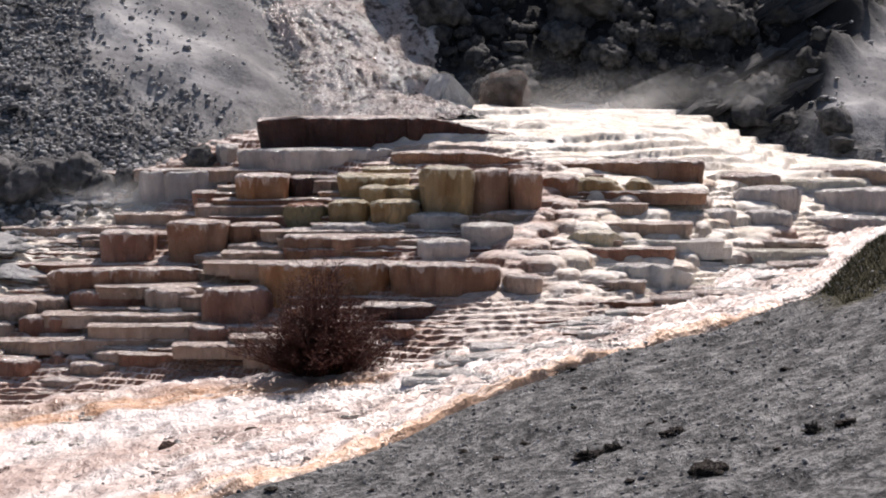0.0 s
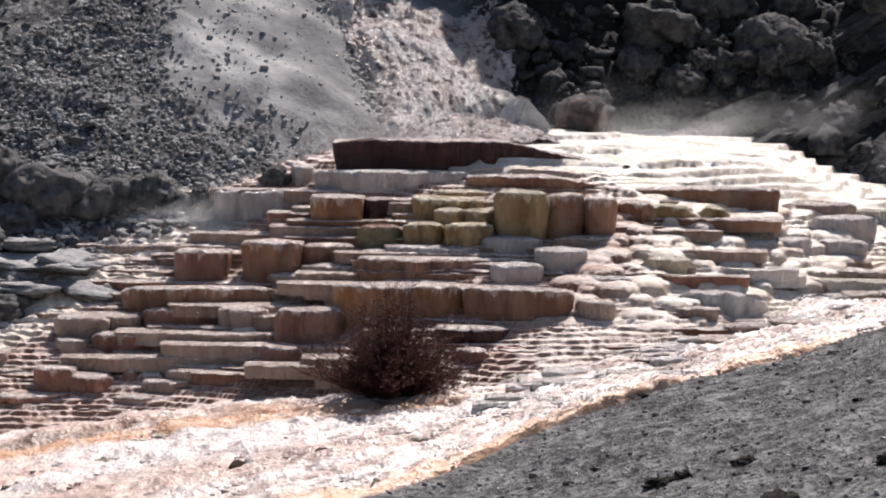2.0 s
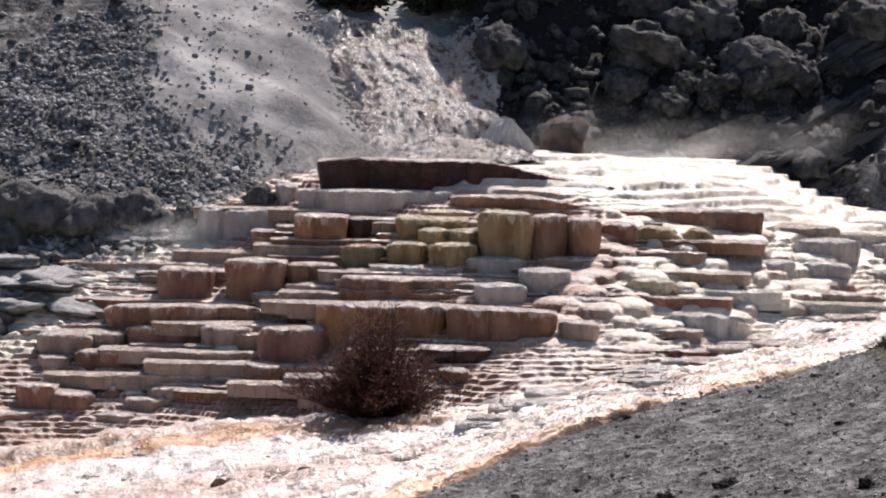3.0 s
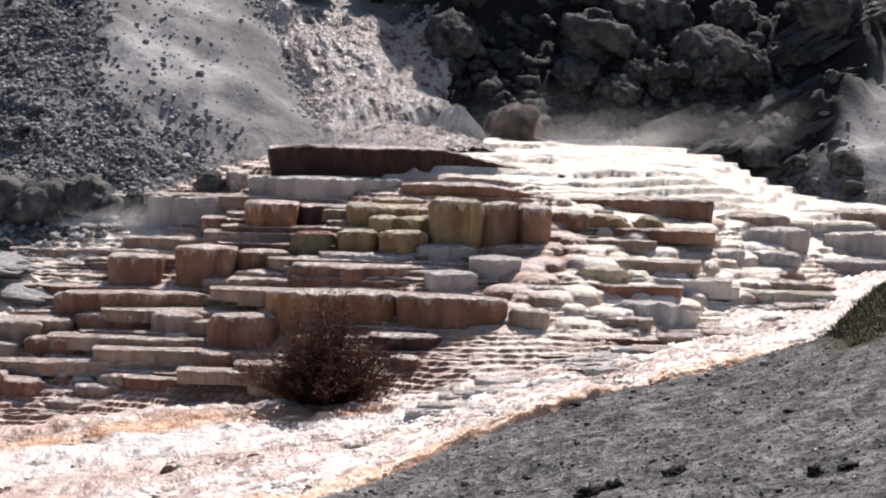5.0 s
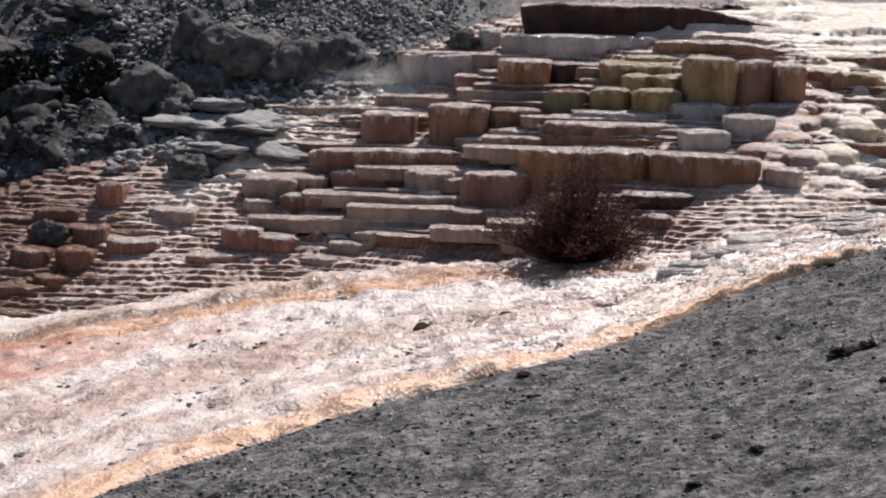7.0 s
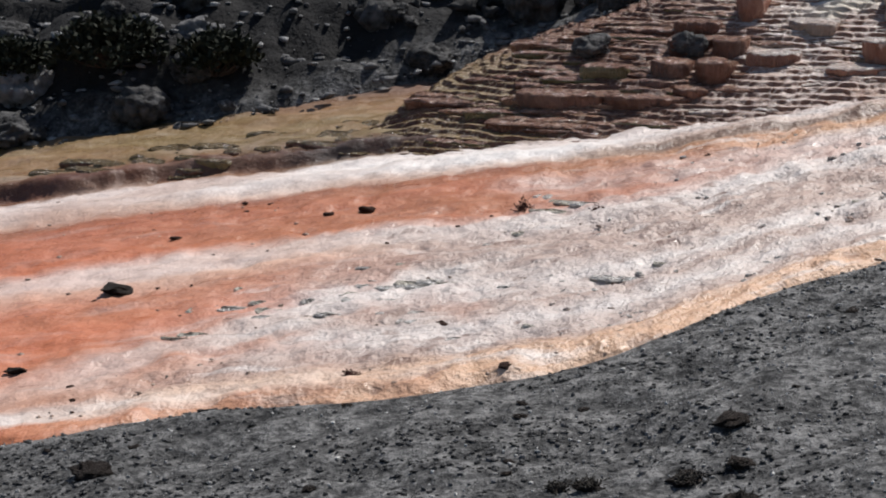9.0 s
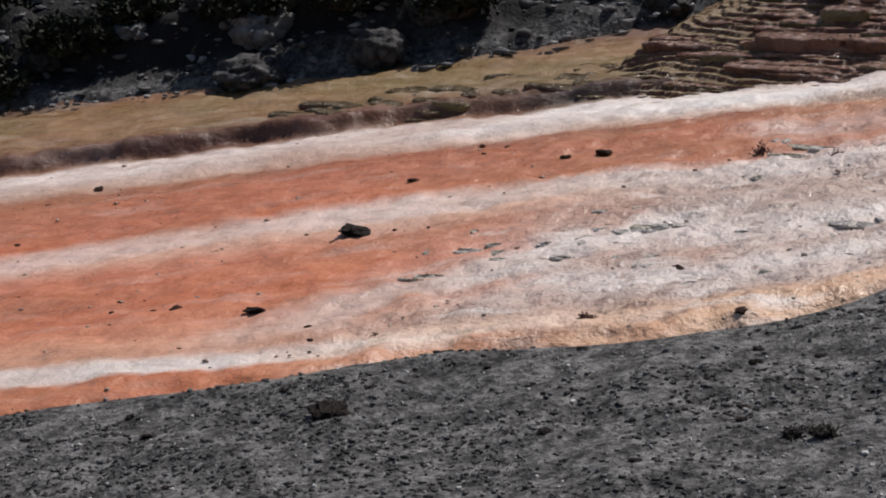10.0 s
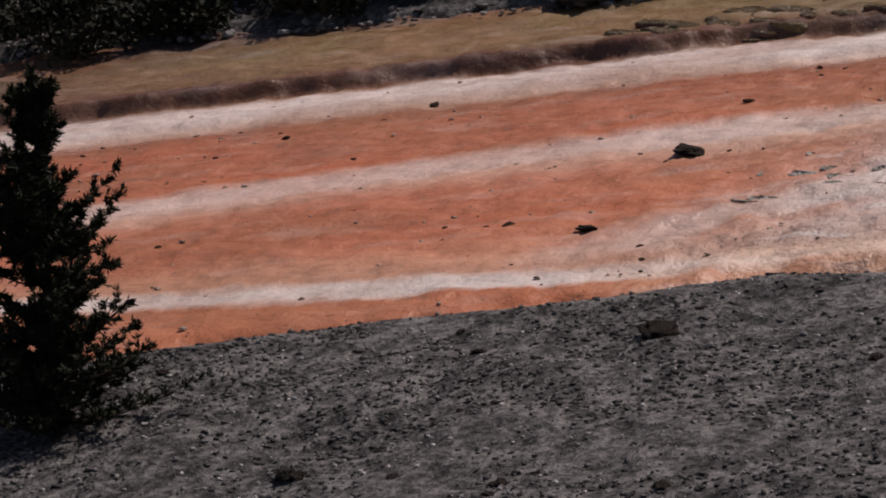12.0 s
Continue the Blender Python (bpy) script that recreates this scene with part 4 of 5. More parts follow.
def pine(x, y, height, spread, seed, label):
    rnd = random.Random(seed)
    root = empty("pine_tree", (x, y, ground_z(x, y) - 0.05))
    tv, tf = [], []
    tube(tv, tf, [(0.03 * math.sin(k), 0.03 * math.cos(2 * k), height * 0.97 * k / 7) for k in range(8)], [0.085 * (1 - 0.93 * k / 7) for k in range(8)], 8)
    mesh_object("trunk", tv, tf, bark, root)
    bv, bf, nv = [], [], []

    def tuft(p, way):
        for _ in range(15):
            u = rnd.random() * 0.03
            leaf(nv, (p[0] - u * way[0], p[1] - u * way[1], p[2] - u * way[2]), (way[0] + rnd.uniform(-1, 1), way[1] + rnd.uniform(-1, 1), way[2] + rnd.uniform(-0.7, 1)), rnd.uniform(0.06, 0.125), 0.02)

    for i in range(170):
        f = rnd.uniform(0.0, 0.97) ** 1.3
        a = rnd.uniform(0, 2 * math.pi)
        reach = spread * min(1, 1.05 * (1 - f) ** 1.15 + 0.05) * rnd.choice((0.55, 0.8, 1.0, 1.2)) * rnd.uniform(0.8, 1.1) * (0.78 + 0.22 * math.sin(3 * a + 9 * f)) + 0.08
        z0 = height * (0.01 + 0.95 * f)
        out = Vector((math.cos(a), math.sin(a), 0))
        pts = [out * reach * k / 4 + Vector((0, 0, z0 + reach * (0.04 * k / 4 + (0.3 + 0.6 * f) * (k / 4) ** 2))) for k in range(5)]
        tube(bv, bf, pts, [0.018 * (1 - 0.8 * k / 4) for k in range(5)], 4)
        for k in range(1, 5):
            for _ in range(5):
                q = pts[k - 1].lerp(pts[k], rnd.random())
                way = (out * rnd.uniform(0.2, 1) + Vector((rnd.uniform(-1, 1), rnd.uniform(-1, 1), rnd.uniform(0.1, 1.1)))).normalized()
                end = q + way * rnd.uniform(0.06, 0.2) * (1.1 - 0.5 * f)
                tube(bv, bf, [q, end], [0.006, 0.003], 3)
                tuft(end, way)
                tuft(q.lerp(end, 0.5), way)
        tuft(pts[-1], out)
    for k in range(10):
        tuft((0, 0, height * (0.9 + 0.01 * k)), (0, 0, 1))
    mesh_object("bough_frame", bv, bf, bark, root)
    leaf_mesh("crown", nv, needle_leaf, root, seed)
    return tagged(root, label, "tree")


pine(-19.9, 24.62, 4.35, 1.5, 5, "small dark green pine tree standing on grey gravel")


# ---- heights of the finished ground ----
axis_x, axis_y = gx[0], gy[:, 0]


def surface(x, y):
    x, y = np.atleast_1d(np.asarray(x, float)), np.atleast_1d(np.asarray(y, float))
    i = np.clip(np.searchsorted(axis_x, x) - 1, 0, len(axis_x) - 2)
    j = np.clip(np.searchsorted(axis_y, y) - 1, 0, len(axis_y) - 2)
    u, v = (x - axis_x[i]) / (axis_x[i + 1] - axis_x[i]), (y - axis_y[j]) / (axis_y[j + 1] - axis_y[j])
    z = (gz[j, i] * (1 - u) + gz[j, i + 1] * u) * (1 - v) + (gz[j + 1, i] * (1 - u) + gz[j + 1, i + 1] * u) * v
    inside = (y > near_edge(x)) & (y < far_edge(x))
    flank = (y >= far_edge(x)) & (y < hill_foot(x))
    z = np.where(inside, flow_plane(x, y), z)
    return np.where(flank, mound_height(x, y), z)


# ---- the glittering cascade on the slope behind the mound ----
def cascade_material():
    n = Nodes("wet_pale_crust")
    colour = n.mix(n.ramp(n.noise(1.3, detail=5), [(0.35, 0.0), (0.62, 1.0)]), (0.68, 0.56, 0.50), (0.85, 0.81, 0.78))
    colour = n.mix(n.ramp(n.noise(4.5, detail=5, rough=0.65), [(0.39, 0.95), (0.49, 0.0)]), colour, (0.13, 0.085, 0.07))
    colour = n.mix(n.ramp(n.noise(13, detail=5, rough=0.7), [(0.36, 0.9), (0.43, 0.0)]), colour, (0.20, 0.14, 0.12))
    return n.done(colour, 0.22, [(n.noise(6, detail=5, rough=0.7), 0.26), (n.noise(22, detail=4, rough=0.7), 0.10)], specular=0.7)


s, w = np.meshgrid(np.linspace(0, 1, 230), np.linspace(-0.06, 1.06, 200), indexing="ij")
edge = 0.05 * fbm(s * 9, w * 0, 3, 90)
wide = w + np.where(w < 0.5, edge, -edge)
left = (-4.45 + 2.6 * s ** 0.85, 62.9 - 6.2 * s)
right = (-0.5 + 1.3 * s, 63.8 - 6.0 * s)
cx, cy = left[0] * (1 - wide) + right[0] * wide, left[1] * (1 - wide) + right[1] * wide
crown = 0.4 * np.sqrt(np.clip(4 * w * (1 - w), 0, 1)) * smooth(0.0, 0.08, s + 0.04 * fbm(cx * 2, cy, 2, 93)) * smooth(1.0, 0.8, s)
cz = surface(cx.ravel(), cy.ravel()).reshape(cx.shape) - 0.02 + crown + (0.14 * fbm(cx * 1.3 + 0.5 * cy, cy * 1.2, 3, 91) + 0.055 * np.abs(fbm(cx * 3.0 + cy, cy * 3.0, 4, 92, 0.75))) * smooth(0, 0.1, np.minimum(w, 1 - w) + 0.06)
cascade = grid_mesh("cascade", cx, cy, cz, cascade_material())
tagged(cascade, "wet glittering white and pink mineral cascade on the slope", "cascade", kind="structure")


# ---- rocks ----
def rock_mesh(name, seed, material, subdivisions=3, flat=0.75, knobs=0.5, lumps=0.0):
    rnd = random.Random(seed)
    bm = bmesh.new()
    bmesh.ops.create_icosphere(bm, subdivisions=subdivisions, radius=0.5)
    off = Vector((seed * 3.1, seed * 1.7, seed * 0.9))
    for v in bm.verts:
        p = v.co.normalized()
        k = 1 + knobs * noise.noise(p * 1.4 + off) + 0.5 * knobs * noise.noise(p * 3.1 + off) + 0.34 * knobs * noise.noise(p * 6 + off) + 0.2 * knobs * noise.noise(p * 14 + off)
        k += lumps * (0.5 - abs(noise.noise(p * 2.3 + off)) * 1.6) + 0.6 * lumps * (0.5 - abs(noise.noise(p * 5.0 + off)) * 1.6)
        cut = max(0.0, p.dot(Vector((rnd.uniform(-0.01, 0.01) + 0.3, -0.5, 0.75)).normalized()) - 0.72)
        v.co = p * 0.5 * k - 0.35 * cut * Vector((0.3, -0.5, 0.75))
        v.co.z *= flat
    me = bpy.data.meshes.new(name)
    bm.to_mesh(me)
    bm.free()
    me.materials.append(material)
    me.polygons.foreach_set("use_smooth", [True] * len(me.polygons))
    return me


dead_wood = plain("dead_stalks", (0.03, 0.026, 0.022), (0.09, 0.082, 0.072), 9, 0.9)
clod_earth = stone("dark_earth", (0.02, 0.014, 0.011), (0.075, 0.055, 0.045), 12)
dark_rocks = [rock_mesh("boulder", k, dark_stone, 4) for k in range(1, 8)]
gully_rocks = [rock_mesh("boulder", k, shade_dark_stone, 4, 0.8, 0.22, 0.3) for k in range(30, 36)]
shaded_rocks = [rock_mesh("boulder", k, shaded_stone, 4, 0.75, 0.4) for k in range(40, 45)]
grey_rocks = [rock_mesh("boulder", k, grey_stone) for k in range(6, 11)]
brown_rocks = [rock_mesh("stone", k, brown_stone, 2, 0.6, 0.45) for k in range(11, 15)]
clods = [rock_mesh("clod", k, clod_earth, 3, 0.6, 0.6) for k in range(15, 19)]
# brown stone with the greying of steam and shade put into its colour
hazed_stone = stone("hazed_brown_stone", (0.09, 0.065, 0.055), (0.19, 0.15, 0.13))
rust_rocks = [rock_mesh("boulder", 23, hazed_stone, 3, 0.9)]
rock_rng = random.Random(31)


def rock(name, meshes, x, y, width, height, label, category, group="", deep=0.3):
    ob = new(name, meshes[rock_rng.randrange(len(meshes))])
    z = float(surface(x, y)[0])
    ob.location = (x, y, z + height * (0.5 - deep))
    ob.rotation_euler = (rock_rng.uniform(-0.2, 0.2), rock_rng.uniform(-0.2, 0.2), rock_rng.uniform(0, 6.3))
    ob.scale = (width * rock_rng.uniform(0.9, 1.15), width * rock_rng.uniform(0.75, 1.0), height * 1.35)
    return tagged(ob, label, category, group)


# rocks at the foot of the hill beside the terraces
DARK = "rounded dark grey boulder on the rocky hillside"
for x, y, width, height in ((-4.77, 55.0, 0.62, 0.5), (-9.1, 54.4, 1.6, 1.1), (-10.1, 54.8, 0.9, 1.1), (-7.8, 54.6, 0.8, 0.85), (-7.2, 54.7, 1.0, 0.95), (-8.7, 54.7, 1.1, 0.8),
                            (-10.2, 53.0, 1.1, 0.85), (-10.8, 53.1, 1.5, 1.0), (-8.2, 54.2, 1.2, 0.95), (-6.7, 54.5, 1.1, 0.9), (-6.2, 54.4, 0.6, 0.5), (-9.6, 53.9, 1.2, 0.8)):
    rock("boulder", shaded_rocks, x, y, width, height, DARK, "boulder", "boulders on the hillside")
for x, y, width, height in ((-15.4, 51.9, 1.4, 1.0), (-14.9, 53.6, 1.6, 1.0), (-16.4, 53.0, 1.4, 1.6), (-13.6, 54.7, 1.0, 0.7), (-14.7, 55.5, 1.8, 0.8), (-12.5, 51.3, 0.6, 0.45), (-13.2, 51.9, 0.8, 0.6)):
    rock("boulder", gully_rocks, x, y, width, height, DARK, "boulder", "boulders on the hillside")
for x, y, width, height in ((-11.36, 47.7, 0.62, 0.5), (-13.2, 47.8, 0.65, 0.45), (-9.3, 50.2, 0.85, 0.5)):
    rock("boulder", shaded_rocks, x, y, width, height, "dark boulder among the brown terraces", "boulder", "boulders beside the terraces")
for x, y, width, height in ((-9.4, 52.3, 1.3, 0.5), (-8.3, 52.0, 0.9, 0.5), (-9.1, 50.9, 0.9, 0.4), (-8.5, 51.8, 1.0, 0.35), (-9.3, 52.9, 0.9, 0.45), (-7.9, 51.0, 0.8, 0.3)):
    rock("boulder", grey_rocks, x, y, 1.5 * width, 0.7 * height, "smooth grey crusted boulder beside the terraces", "boulder", "crusted boulders")


def block_mesh(name, seed, material, cut=0.3):
    """A broken angular block with worn edges."""
    rnd = random.Random(seed)
    bm = bmesh.new()
    bmesh.ops.create_cube(bm, size=1.0)
    for v in bm.verts:
        v.co += Vector((rnd.uniform(-1, 1), rnd.uniform(-1, 1), rnd.uniform(-0.6, 0.6))) * cut * 0.5
        if v.co.z > 0:
            v.co.x *= 0.75
    bmesh.ops.bevel(bm, geom=bm.edges[:], offset=0.07, segments=2, affect='EDGES')
    bmesh.ops.subdivide_edges(bm, edges=bm.edges[:], cuts=3, use_grid_fill=True)
    for v in bm.verts:
        v.co += v.co.normalized() * (0.05 * noise.noise(v.co * 3) + 0.03 * noise.noise(v.co * 8))
    me = bpy.data.meshes.new(name)
    bm.to_mesh(me)
    bm.free()
    me.materials.append(material)
    return me


block = new("boulder", block_mesh("boulder", 5, pale_stone, 0.5))
for v in block.data.vertices:      # a wedge that falls away to one side
    v.co.z -= max(0.0, v.co.z + 0.2) * 0.75 * (v.co.x + 0.35)
block.location = (0.15, 59.6, float(surface(0.15, 59.6)[0]) + 0.35)
block.rotation_euler = (0.1, 0.1, 0.3)
block.scale = (0.85, 0.8, 1.0)
tagged(block, "angular white crusted block behind the top terrace", "boulder")
rock("boulder", rust_rocks, 1.35, 60.1, 1.1, 0.9, "brown boulder in the steam behind the top terrace", "boulder", deep=0.2)

scatter = random.Random(77)
for _ in range(75):        # left hillside
    x = scatter.uniform(-19, -7.5)
    y = float(hill_foot(x)) + scatter.uniform(0.2, 8.5 if x < -11.5 else 2.2)
    width = 0.2 + (0.3 if x > -12.5 else 0.8) * scatter.random() ** 2
    rock("boulder", gully_rocks if x < -10.5 and y < float(hill_foot(x)) + 3.5 else shaded_rocks if x < -10.5 else dark_rocks if scatter.random() < 0.7 else grey_rocks, x, y, width, width * scatter.uniform(0.45, 0.7), DARK, "boulder", "boulders on the hillside")
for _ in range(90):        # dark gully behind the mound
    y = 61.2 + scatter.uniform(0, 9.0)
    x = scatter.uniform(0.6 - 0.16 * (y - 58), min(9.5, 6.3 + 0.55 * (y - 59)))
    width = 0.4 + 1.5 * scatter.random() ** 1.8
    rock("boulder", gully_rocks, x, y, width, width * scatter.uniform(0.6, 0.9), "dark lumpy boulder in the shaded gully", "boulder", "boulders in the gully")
for _ in range(60):         # far hillside downstream
    x = scatter.uniform(-40, -19)
    y = float(hill_foot(x)) + scatter.uniform(0.3, 11)
    width = 0.3 + 1.1 * scatter.random() ** 2
    rock("boulder", gully_rocks if scatter.random() < 0.8 else dark_rocks, x, y, width, width * scatter.uniform(0.45, 0.7), "dark boulder on the far scree slope", "boulder", "boulders on the far slope")

# stones lying on the runoff
STONE = "small dark brown stone lying on the orange crust"
for x, y, width, height in ((-17.22, 36.45, 0.52, 0.2), (-16.87, 32.5, 0.34, 0.14)):
    rock("clod", clods, x, y, width, height, "dark ragged clump on the orange crust", "clump", "clumps on the runoff")
for x, y, width, height in ((-9.84, 31.75, 0.2, 0.13), (-17.05, 41.0, 0.17, 0.12), (-14.88, 40.7, 0.27, 0.14), (-15.47, 40.55, 0.2, 0.11),
                            (-11.33, 33.8, 0.18, 0.11), (-18.27, 32.77, 0.2, 0.1), (-18.6, 32.7, 0.14, 0.08), (-15.7, 31.7, 0.16, 0.09), (-15.4, 31.1, 0.14, 0.08), (-17.7, 39.6, 0.22, 0.09),
                            (-18.8, 40.9, 0.28, 0.1), (-23.8, 40.2, 0.2, 0.12), (-28.5, 39.2, 0.14, 0.08), (-25.6, 38.3, 0.15, 0.09), (-4.2, 42.0, 0.3, 0.14), (-2.9, 42.3, 0.34, 0.16), (-1.2, 43.6, 0.25, 0.12)):
    rock("stone", brown_rocks, x, y, width, height, STONE, "stone", "stones on the runoff")
for _ in range(45):
    x = scatter.uniform(-30, -6)
    y = float(near_edge(x)) + scatter.uniform(0.2, 0.95) * float(far_edge(x) - near_edge(x))
    width = scatter.uniform(0.05, 0.12)
    rock("stone", brown_rocks, x, y, width, width * 0.55, STONE, "stone", "stones on the runoff")

# clods and low plants on the grey bank
for x, y, width, height in ((4.47, 33.5, 0.3, 0.3), (4.86, 33.2, 0.48, 0.2), (3.18, 33.0, 0.65, 0.32), (2.96, 35.6, 0.42, 0.28), (1.86, 35.6, 0.5, 0.3), (2.2, 35.8, 0.4, 0.25), (1.94, 43.9, 0.4, 0.16), (0.73, 31.6, 0.3, 0.16),
                            (2.03, 43.2, 0.3, 0.14), (-6.41, 27.0, 0.5, 0.2), (-6.25, 28.4, 0.55, 0.25), (-5.89, 27.2, 0.46, 0.22), (-5.67, 26.2, 0.46, 0.22), (-7.45, 27.0, 0.5, 0.2), (-7.8, 27.0, 0.4, 0.16), (-13.63, 27.9, 0.6, 0.3), (-15.72, 23.3, 0.5, 0.2)):
    rock("clod", clods, x, y, width * 0.7, height * 0.55, "dark clod of earth and dead growth on the grey bank", "clod", "clods on the bank")
    bush(x + 0.03, y - 0.05, width * 0.55, height * 0.8, int(1000 + 50 * x), 36, "low dark dead plant on the grey bank", "dead_plant", False, dead_wood)
for _ in range(70):
    x = scatter.uniform(-22, 7)
    y = float(near_edge(x)) - scatter.uniform(0.3, 13)
    if math.hypot(x, y) < 21:
        continue
    width = scatter.uniform(0.08, 0.2)
    rock("clod", clods, x, y, width, width * 0.4, "dark clod of earth and dead growth on the grey bank", "clod", "clods on the bank")


def pebbles(name, x, y, size, material, label, category, seed, flat=0.8, subdivisions=1):
    """Many small stones in one mesh."""
    g = np.random.default_rng(seed)
    kinds = [rock_mesh("pebble", seed * 10 + k, material, subdivisions, 1.0, 0.6) for k in range(6)]
    balls = np.array([[v.co for v in me.vertices] for me in kinds])
    tri = np.array([p.vertices for p in kinds[0].polygons])
    for me in kinds:
        bpy.data.meshes.remove(me)
    n, m = len(x), balls.shape[1]
    p = balls[g.integers(0, 6, n)] * (1 + g.uniform(-0.28, 0.28, (n, m, 1))) * (size[:, None, None] * g.uniform(0.65, 1.35, (n, 1, 3))) * np.array([1, 1, flat])
    a = g.uniform(0, 6.3, n)
    c, s_ = np.cos(a)[:, None], np.sin(a)[:, None]
    p = np.stack([p[..., 0] * c - p[..., 1] * s_, p[..., 0] * s_ + p[..., 1] * c, p[..., 2]], -1)
    p += np.stack([x, y, surface(x, y) + 0.15 * size], -1)[:, None]
    faces = (tri[None] + (np.arange(n) * m)[:, None, None]).reshape(-1, 3)
    me = bpy.data.meshes.new(name)
    me.vertices.add(n * m)
    me.vertices.foreach_set("co", p.astype(np.float32).ravel())
    me.loops.add(faces.size)
    me.loops.foreach_set("vertex_index", faces.astype(np.int32).ravel())
    me.polygons.add(len(faces))
    me.polygons.foreach_set("loop_start", np.arange(0, faces.size, 3, dtype=np.int32))
    me.update(calc_edges=True)
    me.materials.append(material)
    return tagged(new(name, me), label, category, kind="stuff")


g = np.random.default_rng(8)
n = 12000
px = g.uniform(-40, 12, n)
py = hill_foot(px) + g.random(n) ** 1.3 * 13 - 0.3
size = (0.04 + 0.24 * g.random(n) ** 3.5) * np.where((px > -11) & (px < 0.5), 0.5, 1.0)
ok = (px > -10.5) | ((px > -13) & (py > hill_foot(px) + 4)) | (g.random(n) < 0.15)
ok &= ((px < -0.6) & (g.random(n) < 1.1 - smooth_scree(px, py))) | ((px > 7.6) & (g.random(n) < 0.3))
pebbles("scree", px[ok], py[ok], size[ok], grey_stone, "loose grey scree stones on the hillside", "scree", 1, 0.5)
n = 6000
px = g.uniform(-40, 9, n)
py = hill_foot(px) + g.random(n) ** 1.3 * 13 - 0.3
ok = ((px < -6.8 + 0.2 * (58 - py)) & ((px < -11) | (g.random(n) < 0.5) * (g.random(n) < 1.1 - smooth_scree(px, py)))) | ((px > 7.6) & (g.random(n) < 0.12))
px, py = px[ok], py[ok]
n = len(px)
pebbles("dark_scree", px, py, (0.04 + 0.28 * g.random(n) ** 3) * np.where((px > -11) & (px < 0.5), 0.5, 1.0), dark_stone, "loose dark scree stones on the hillside", "scree", 2, 0.5)
n = 30000       # finer rubble on the slope beside the cascade
px = g.uniform(-14, -2.2, n)
rise = g.random(n) * 9
py = hill_foot(px) + rise - 0.2
ok = ((px > -10) | (rise > 3.5)) & (px < -3.2) & (g.random(n) < 1.03 - smooth_scree(px, py) - 0.35 * smooth(-5, -3, px))
pebbles("rubble", px[ok], py[ok], 0.022 + 0.13 * g.random(ok.sum()) ** 3, grey_stone, "fine grey rubble on the hillside", "rubble", 9, 0.75)
ok = g.random(n) < 0.06 * smooth(-3.0, -7.2, px)
pebbles("pale_chips", px[ok], py[ok], 0.025 + 0.08 * g.random(ok.sum()) ** 2, pale_stone, "pale broken chips on the hillside", "rubble", 12)
n = 900        # pale crusted rubble at the foot of the hill, beside the trickles
px = g.uniform(-11, -5.5, n)
py = hill_foot(px) + g.uniform(-1.0, 1.6, n)
pebbles("crusted_rubble", px, py, 0.04 + 0.26 * g.random(n) ** 3, grey_stone, "pale crusted rubble at the foot of the hill", "rubble", 19, 0.6, 2)
n = 2400        # crumbs of crust along the edges of the cascade
s1 = g.random(n)
left_side = g.random(n) < 0.75
px = np.where(left_side, -4.2 + 2.6 * s1 ** 0.85 - np.abs(g.normal(0, 0.3, n)) + 0.1, -0.62 + 1.25 * s1 + np.abs(g.normal(0, 0.15, n)) - 0.1)
py = np.where(left_side, 62.9 - 6.2 * s1, 63.8 - 6.0 * s1)
pebbles("crust_crumbs", px, py, 0.03 + 0.10 * g.random(n) ** 2.5, white_crust, "pale crumbs of crust beside the cascade", "rubble", 17, 0.5)
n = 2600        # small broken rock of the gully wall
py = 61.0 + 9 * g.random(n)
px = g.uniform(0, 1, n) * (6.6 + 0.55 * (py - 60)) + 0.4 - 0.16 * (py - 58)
pebbles("gully_rubble", px, py, 0.07 + 0.4 * g.random(n) ** 3, shade_dark_stone, "broken dark rock on the gully wall", "rubble", 18, 0.8, 1)
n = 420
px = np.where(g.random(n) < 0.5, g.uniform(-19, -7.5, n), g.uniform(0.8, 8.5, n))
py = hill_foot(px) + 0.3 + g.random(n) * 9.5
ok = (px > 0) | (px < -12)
pebbles("boulder_field", px[ok], py[ok], 0.2 + 0.75 * g.random(ok.sum()) ** 2.5, shade_dark_stone, "half-buried dark rocks on the hillside", "rocks", 10, 0.75, 2)
pebbles("half_buried_rocks", px[~ok], py[~ok], 0.08 + 0.25 * g.random((~ok).sum()) ** 2.5, dark_stone, "half-buried grey rocks on the scree slope", "rocks", 16, 0.5, 2)
n = 26000
px = g.uniform(-25, -2, n)
py = 21 + g.random(n) * (near_edge(px) - 21.2)
ok = fbm(px * 0.7, py * 0.7, 3, 55) + g.uniform(-0.4, 0.4, n) > -0.05
px, py = px[ok], py[ok]
n = len(px)
pebbles("bank_rubble", px, py, 0.018 + 0.07 * g.random(n) ** 2.2, bank_earth, "broken crusted rubble on the near bank", "rubble", 11, 0.45)
n = 8000
px = g.uniform(-8, 10, n)
py = near_edge(px) - 0.15 - g.random(n) * 15
ok = np.hypot(px, py) > 20.5
pebbles("bank_grit", px[ok], py[ok], 0.012 + 0.04 * g.random(ok.sum()) ** 2.5, grey_stone, "fine grey grit on the near bank", "grit", 13)
n = 5000
px = g.uniform(-27, 9, n)
py = near_edge(px) - 0.2 - g.random(n) * 14
ok = np.hypot(px, py) > 20.5
pebbles("gravel", px[ok], py[ok], 0.02 + 0.06 * g.random(ok.sum()) ** 2, dark_stone, "dark gravel crumbs on the grey bank", "gravel", 3)
n = 4500
px = g.uniform(-27, 5, n)
py = near_edge(px) - 0.2 - g.random(n) * 14
ok = np.hypot(px, py) > 20.5
